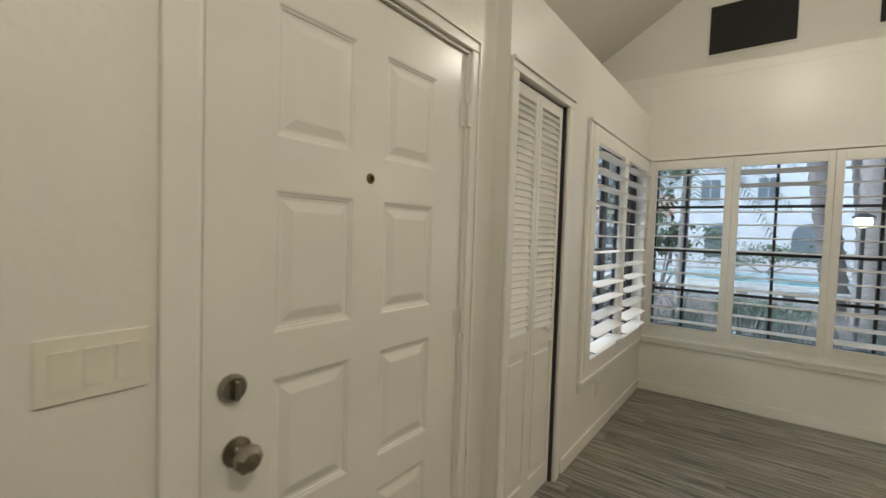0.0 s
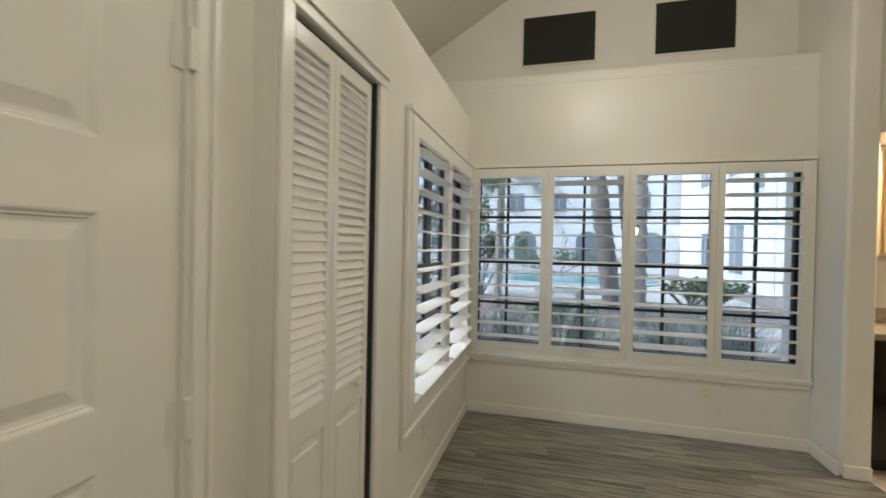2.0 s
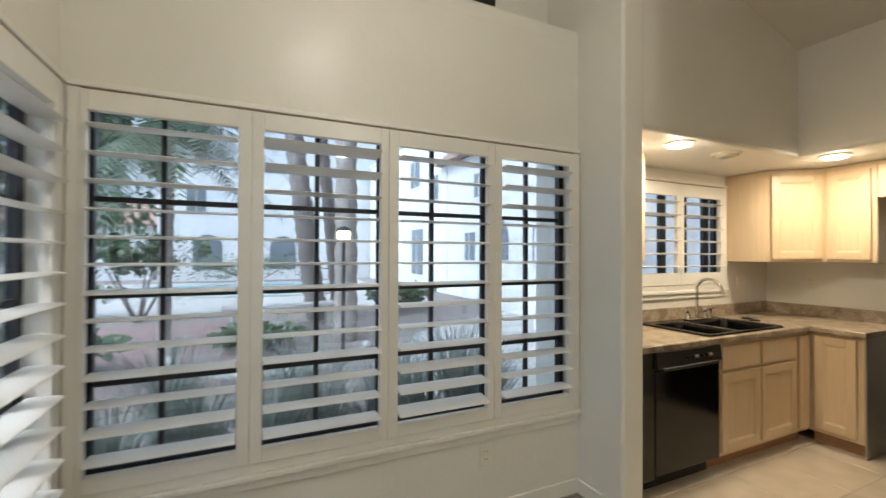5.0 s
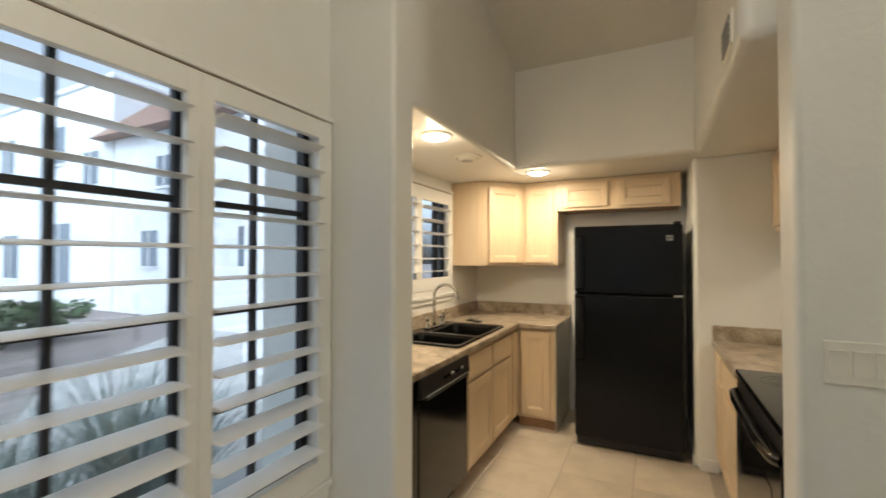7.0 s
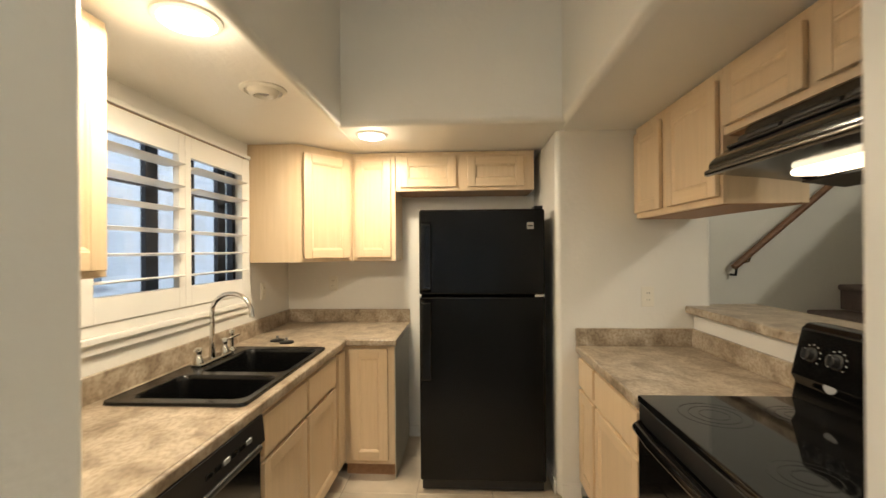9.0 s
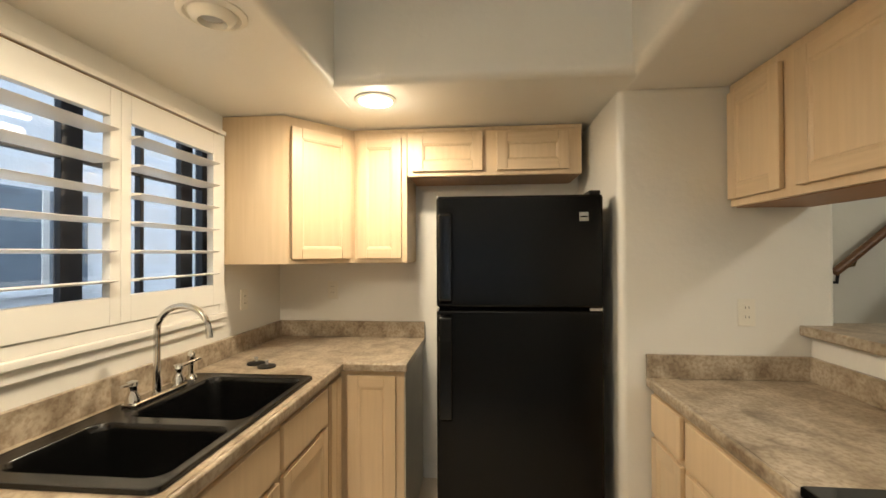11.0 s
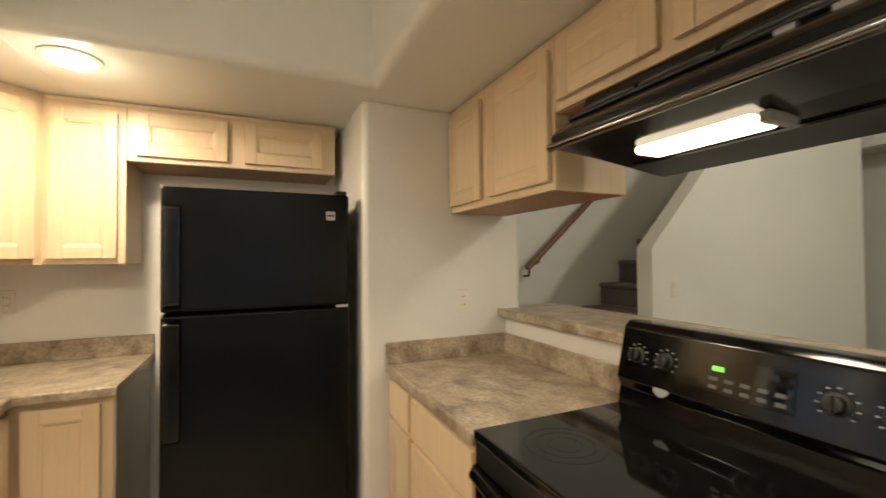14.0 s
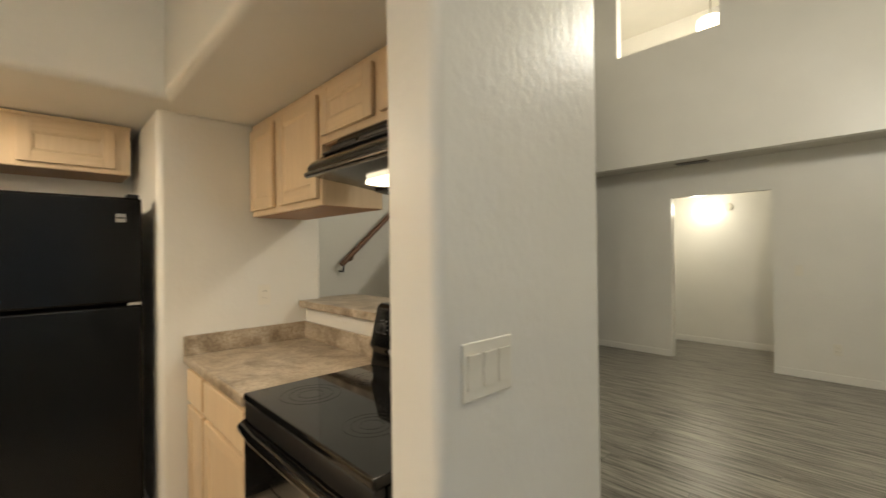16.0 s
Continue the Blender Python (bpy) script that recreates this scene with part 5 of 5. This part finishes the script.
part("post", tube([(2.0, 4.62, GZ), (2.0, 4.62, 1.62)], 0.03, 12), M_FRAME, gl)
part("hood", lathe([(0.02, 0.13), (0.13, 0.07), (0.135, 0.05)], (2.0, 4.62, 1.72), seg=20), M_FRAME, gl)
part("globe", lathe([(0.03, -0.10), (0.09, -0.07), (0.105, 0.0), (0.09, 0.05), (0.04, 0.06)], (2.0, 4.62, 1.72), seg=20), M_GLOBE, gl)


def bush(x, y, rx, ry, h, n, label, seed, stems=5, base=0.3):
    rng = random.Random(seed)
    t = thing("bush", label, "bush", "garden bushes")
    blobs = [(rng.uniform(-0.6, 0.6) * rx, rng.uniform(-0.6, 0.6) * ry, base + rng.uniform(0.3, 0.85) * (h - base), rng.uniform(0.3, 0.55)) for _ in range(9)]

    def place(g):
        b = g.choice(blobs)
        v = Vector((g.gauss(0, 1), g.gauss(0, 1), g.gauss(0, 0.8))).normalized()
        rr = b[3] * g.uniform(0.6, 1.0)
        return (x + b[0] + v.x * rr * rx, y + b[1] + v.y * rr * ry, GZ + b[2] + v.z * rr * (h - base) * 0.5), (v.x, v.y, v.z * 0.5 + 0.2)
    leaves(n, place, 0.16, M_LEAF, "foliage", "", rng, parent=t)
    for i in range(stems):
        a = 2 * math.pi * i / stems
        part("stem", tube([(x + 0.05 * math.cos(a), y + 0.05 * math.sin(a), GZ), (x + 0.5 * rx * math.cos(a), y + 0.5 * ry * math.sin(a), GZ + h * 0.6)], [0.04, 0.015], 6), M_BARK, t)
    return t


bush(-1.5, 9.3, 1.3, 0.8, 2.0, 1500, "multi-stemmed green shrub by the pool", 11, base=0.9)
bush(-3.5, 10.0, 1.6, 0.8, 1.0, 900, "low green shrub by the pool", 12)
bush(0.9, 21.0, 3.5, 0.8, 1.5, 1400, "green hedge before the white villa", 13, base=0.1)
bush(-7.5, 21.0, 5.0, 1.0, 2.2, 1800, "green hedge before the red-roofed house", 14, base=0.2)
bush(4.0, 8.6, 1.2, 0.6, 0.8, 900, "low green shrubs beside the walkway", 15, base=0.1)
bush(0.9, 5.4, 0.7, 0.5, 0.35, 700, "low green groundcover in the gravel bed", 16, base=0.05)
bush(-1.6, 4.6, 0.8, 0.5, 0.6, 700, "low clipped green shrub by the path", 17, base=0.05)
tree = thing("tree", "tall leafy tree beyond the pool", "tree")
part("trunk", tube([(-5.0, 14.5, GZ), (-4.8, 14.6, 2.2), (-4.4, 14.8, 4.5), (-4.6, 15, 6.5)], [0.22, 0.17, 0.11, 0.05], 10), M_BARK, tree)
for i in range(6):
    a = i * 1.05
    part("limb", tube([(-4.7, 14.65, 2.6 + i * 0.5), (-4.7 + 1.1 * math.cos(a), 14.65 + 1.1 * math.sin(a), 3.5 + i * 0.5), (-4.7 + 1.9 * math.cos(a), 14.65 + 1.9 * math.sin(a), 3.9 + i * 0.55)], [0.08, 0.05, 0.02], 7), M_BARK, tree)
rng_t = random.Random(21)
clumps = [(-4.7 + rng_t.gauss(0, 1.6), 14.6 + rng_t.gauss(0, 1.2), rng_t.uniform(2.6, 6.8), rng_t.uniform(0.4, 0.9)) for _ in range(26)]


def tree_place(g):
    b = g.choice(clumps)
    v = Vector((g.gauss(0, 1), g.gauss(0, 1), g.gauss(0, 1))).normalized() * b[3] * g.uniform(0.4, 1)
    return (b[0] + v.x, b[1] + v.y, b[2] + v.z), (v.x, v.y, v.z - 0.2)


leaves(5200, tree_place, 0.26, M_LEAF, "crown", "", rng_t, parent=tree)


def grass_clump(x, y, h, n, seed):
    rng = random.Random(seed)
    verts, faces = [], []
    for i in range(n):
        a, sp = rng.uniform(0, 2 * math.pi), rng.uniform(0.25, 1.0)
        d = Vector((math.cos(a), math.sin(a), 0))
        ln = h * rng.uniform(0.7, 1.15)
        b0 = Vector((x, y, GZ)) + d * rng.uniform(0, 0.07)
        sd = Vector((-d.y, d.x, 0)) * 0.0065
        pts = [b0 + d * (sp * ln * 0.75 * f * f) + Vector((0, 0, ln * (f - 0.33 * sp * f * f))) for f in (0, 0.35, 0.7, 1.0)]
        k = len(verts)
        for j, p in enumerate(pts):
            w = 1 - 0.3 * j
            verts += [p - sd * w, p + sd * w]
        for j in range(3):
            faces.append((k + 2 * j, k + 2 * j + 1, k + 2 * j + 3, k + 2 * j + 2))
    me = bpy.data.meshes.new("ornamental_grass")
    me.from_pydata([tuple(v) for v in verts], [], faces)
    me.materials.append(M_GRASSY)
    return tagged(new("ornamental_grass", me), "grey green ornamental grass clump under the window", "grass", "window grasses", "stuff")


rg_ = random.Random(31)
for i, (x, y) in enumerate([(-0.6, 1.35), (-0.1, 1.1), (0.35, 1.25), (0.75, 1.0), (1.15, 1.2), (1.5, 1.0), (1.85, 1.15), (2.2, 1.0), (2.55, 1.2), (0.1, 1.7), (1.0, 1.75), (1.9, 1.7), (2.5, 1.8)]):
    grass_clump(x, y, rg_.uniform(0.85, 1.2), 230, 40 + i)

# ---- floor pieces ----
me_tile = mesh_of("tile", bx(-0.2225, -0.2225, -0.008, 0.2225, 0.2225, 0.0, bevel=0.003, seg=1), M_TILE)
for i in range(7):
    for j in range(5):
        x, y = 4.62 + 0.45 - 0.45 * i, 0.425 - 0.45 * j
        if x > 2.6 and y > -1.5:
            o = new("tile", me_tile)
            o.parent = floor_tiles
            o.location = (x, y, 0.0)
rngp = random.Random(8)
PW, PL = 0.152, 1.22
me_plank = mesh_of("plank", bx(0.0008, 0.0008, -0.006, PL - 0.0008, PW - 0.0008, 0.0, bevel=0.0012, seg=1), M_PLANK)
rest = bmesh.new()
for j in range(60):
    y = -0.005 - PW * (j + 1)
    if y < -8.8:
        break
    lim1 = 2.595 if y > -1.68 else 5.28
    x = -0.9 - rngp.uniform(0, PL)
    while x < lim1:
        x1 = min(x + PL, lim1)
        xa = max(x, -0.08 if y < -2.56 else -0.69 if y < -1.93 else 0.0)
        if x1 - xa > 0.02:
            if x < 2.6 and y > -4.7 and x1 - xa > PL - 0.001:
                o = new("plank", me_plank)
                o.parent = floor_planks
                o.location = (x, y, 0.0)
            else:
                box(rest, xa + 0.0008, y + 0.0008, -0.006, x1 - 0.0008, y + PW - 0.0008, 0.0)
        x = x + PL
tagged(part("planks_far", rest, M_PLANK, floor_planks), "", "", "", "stuff")
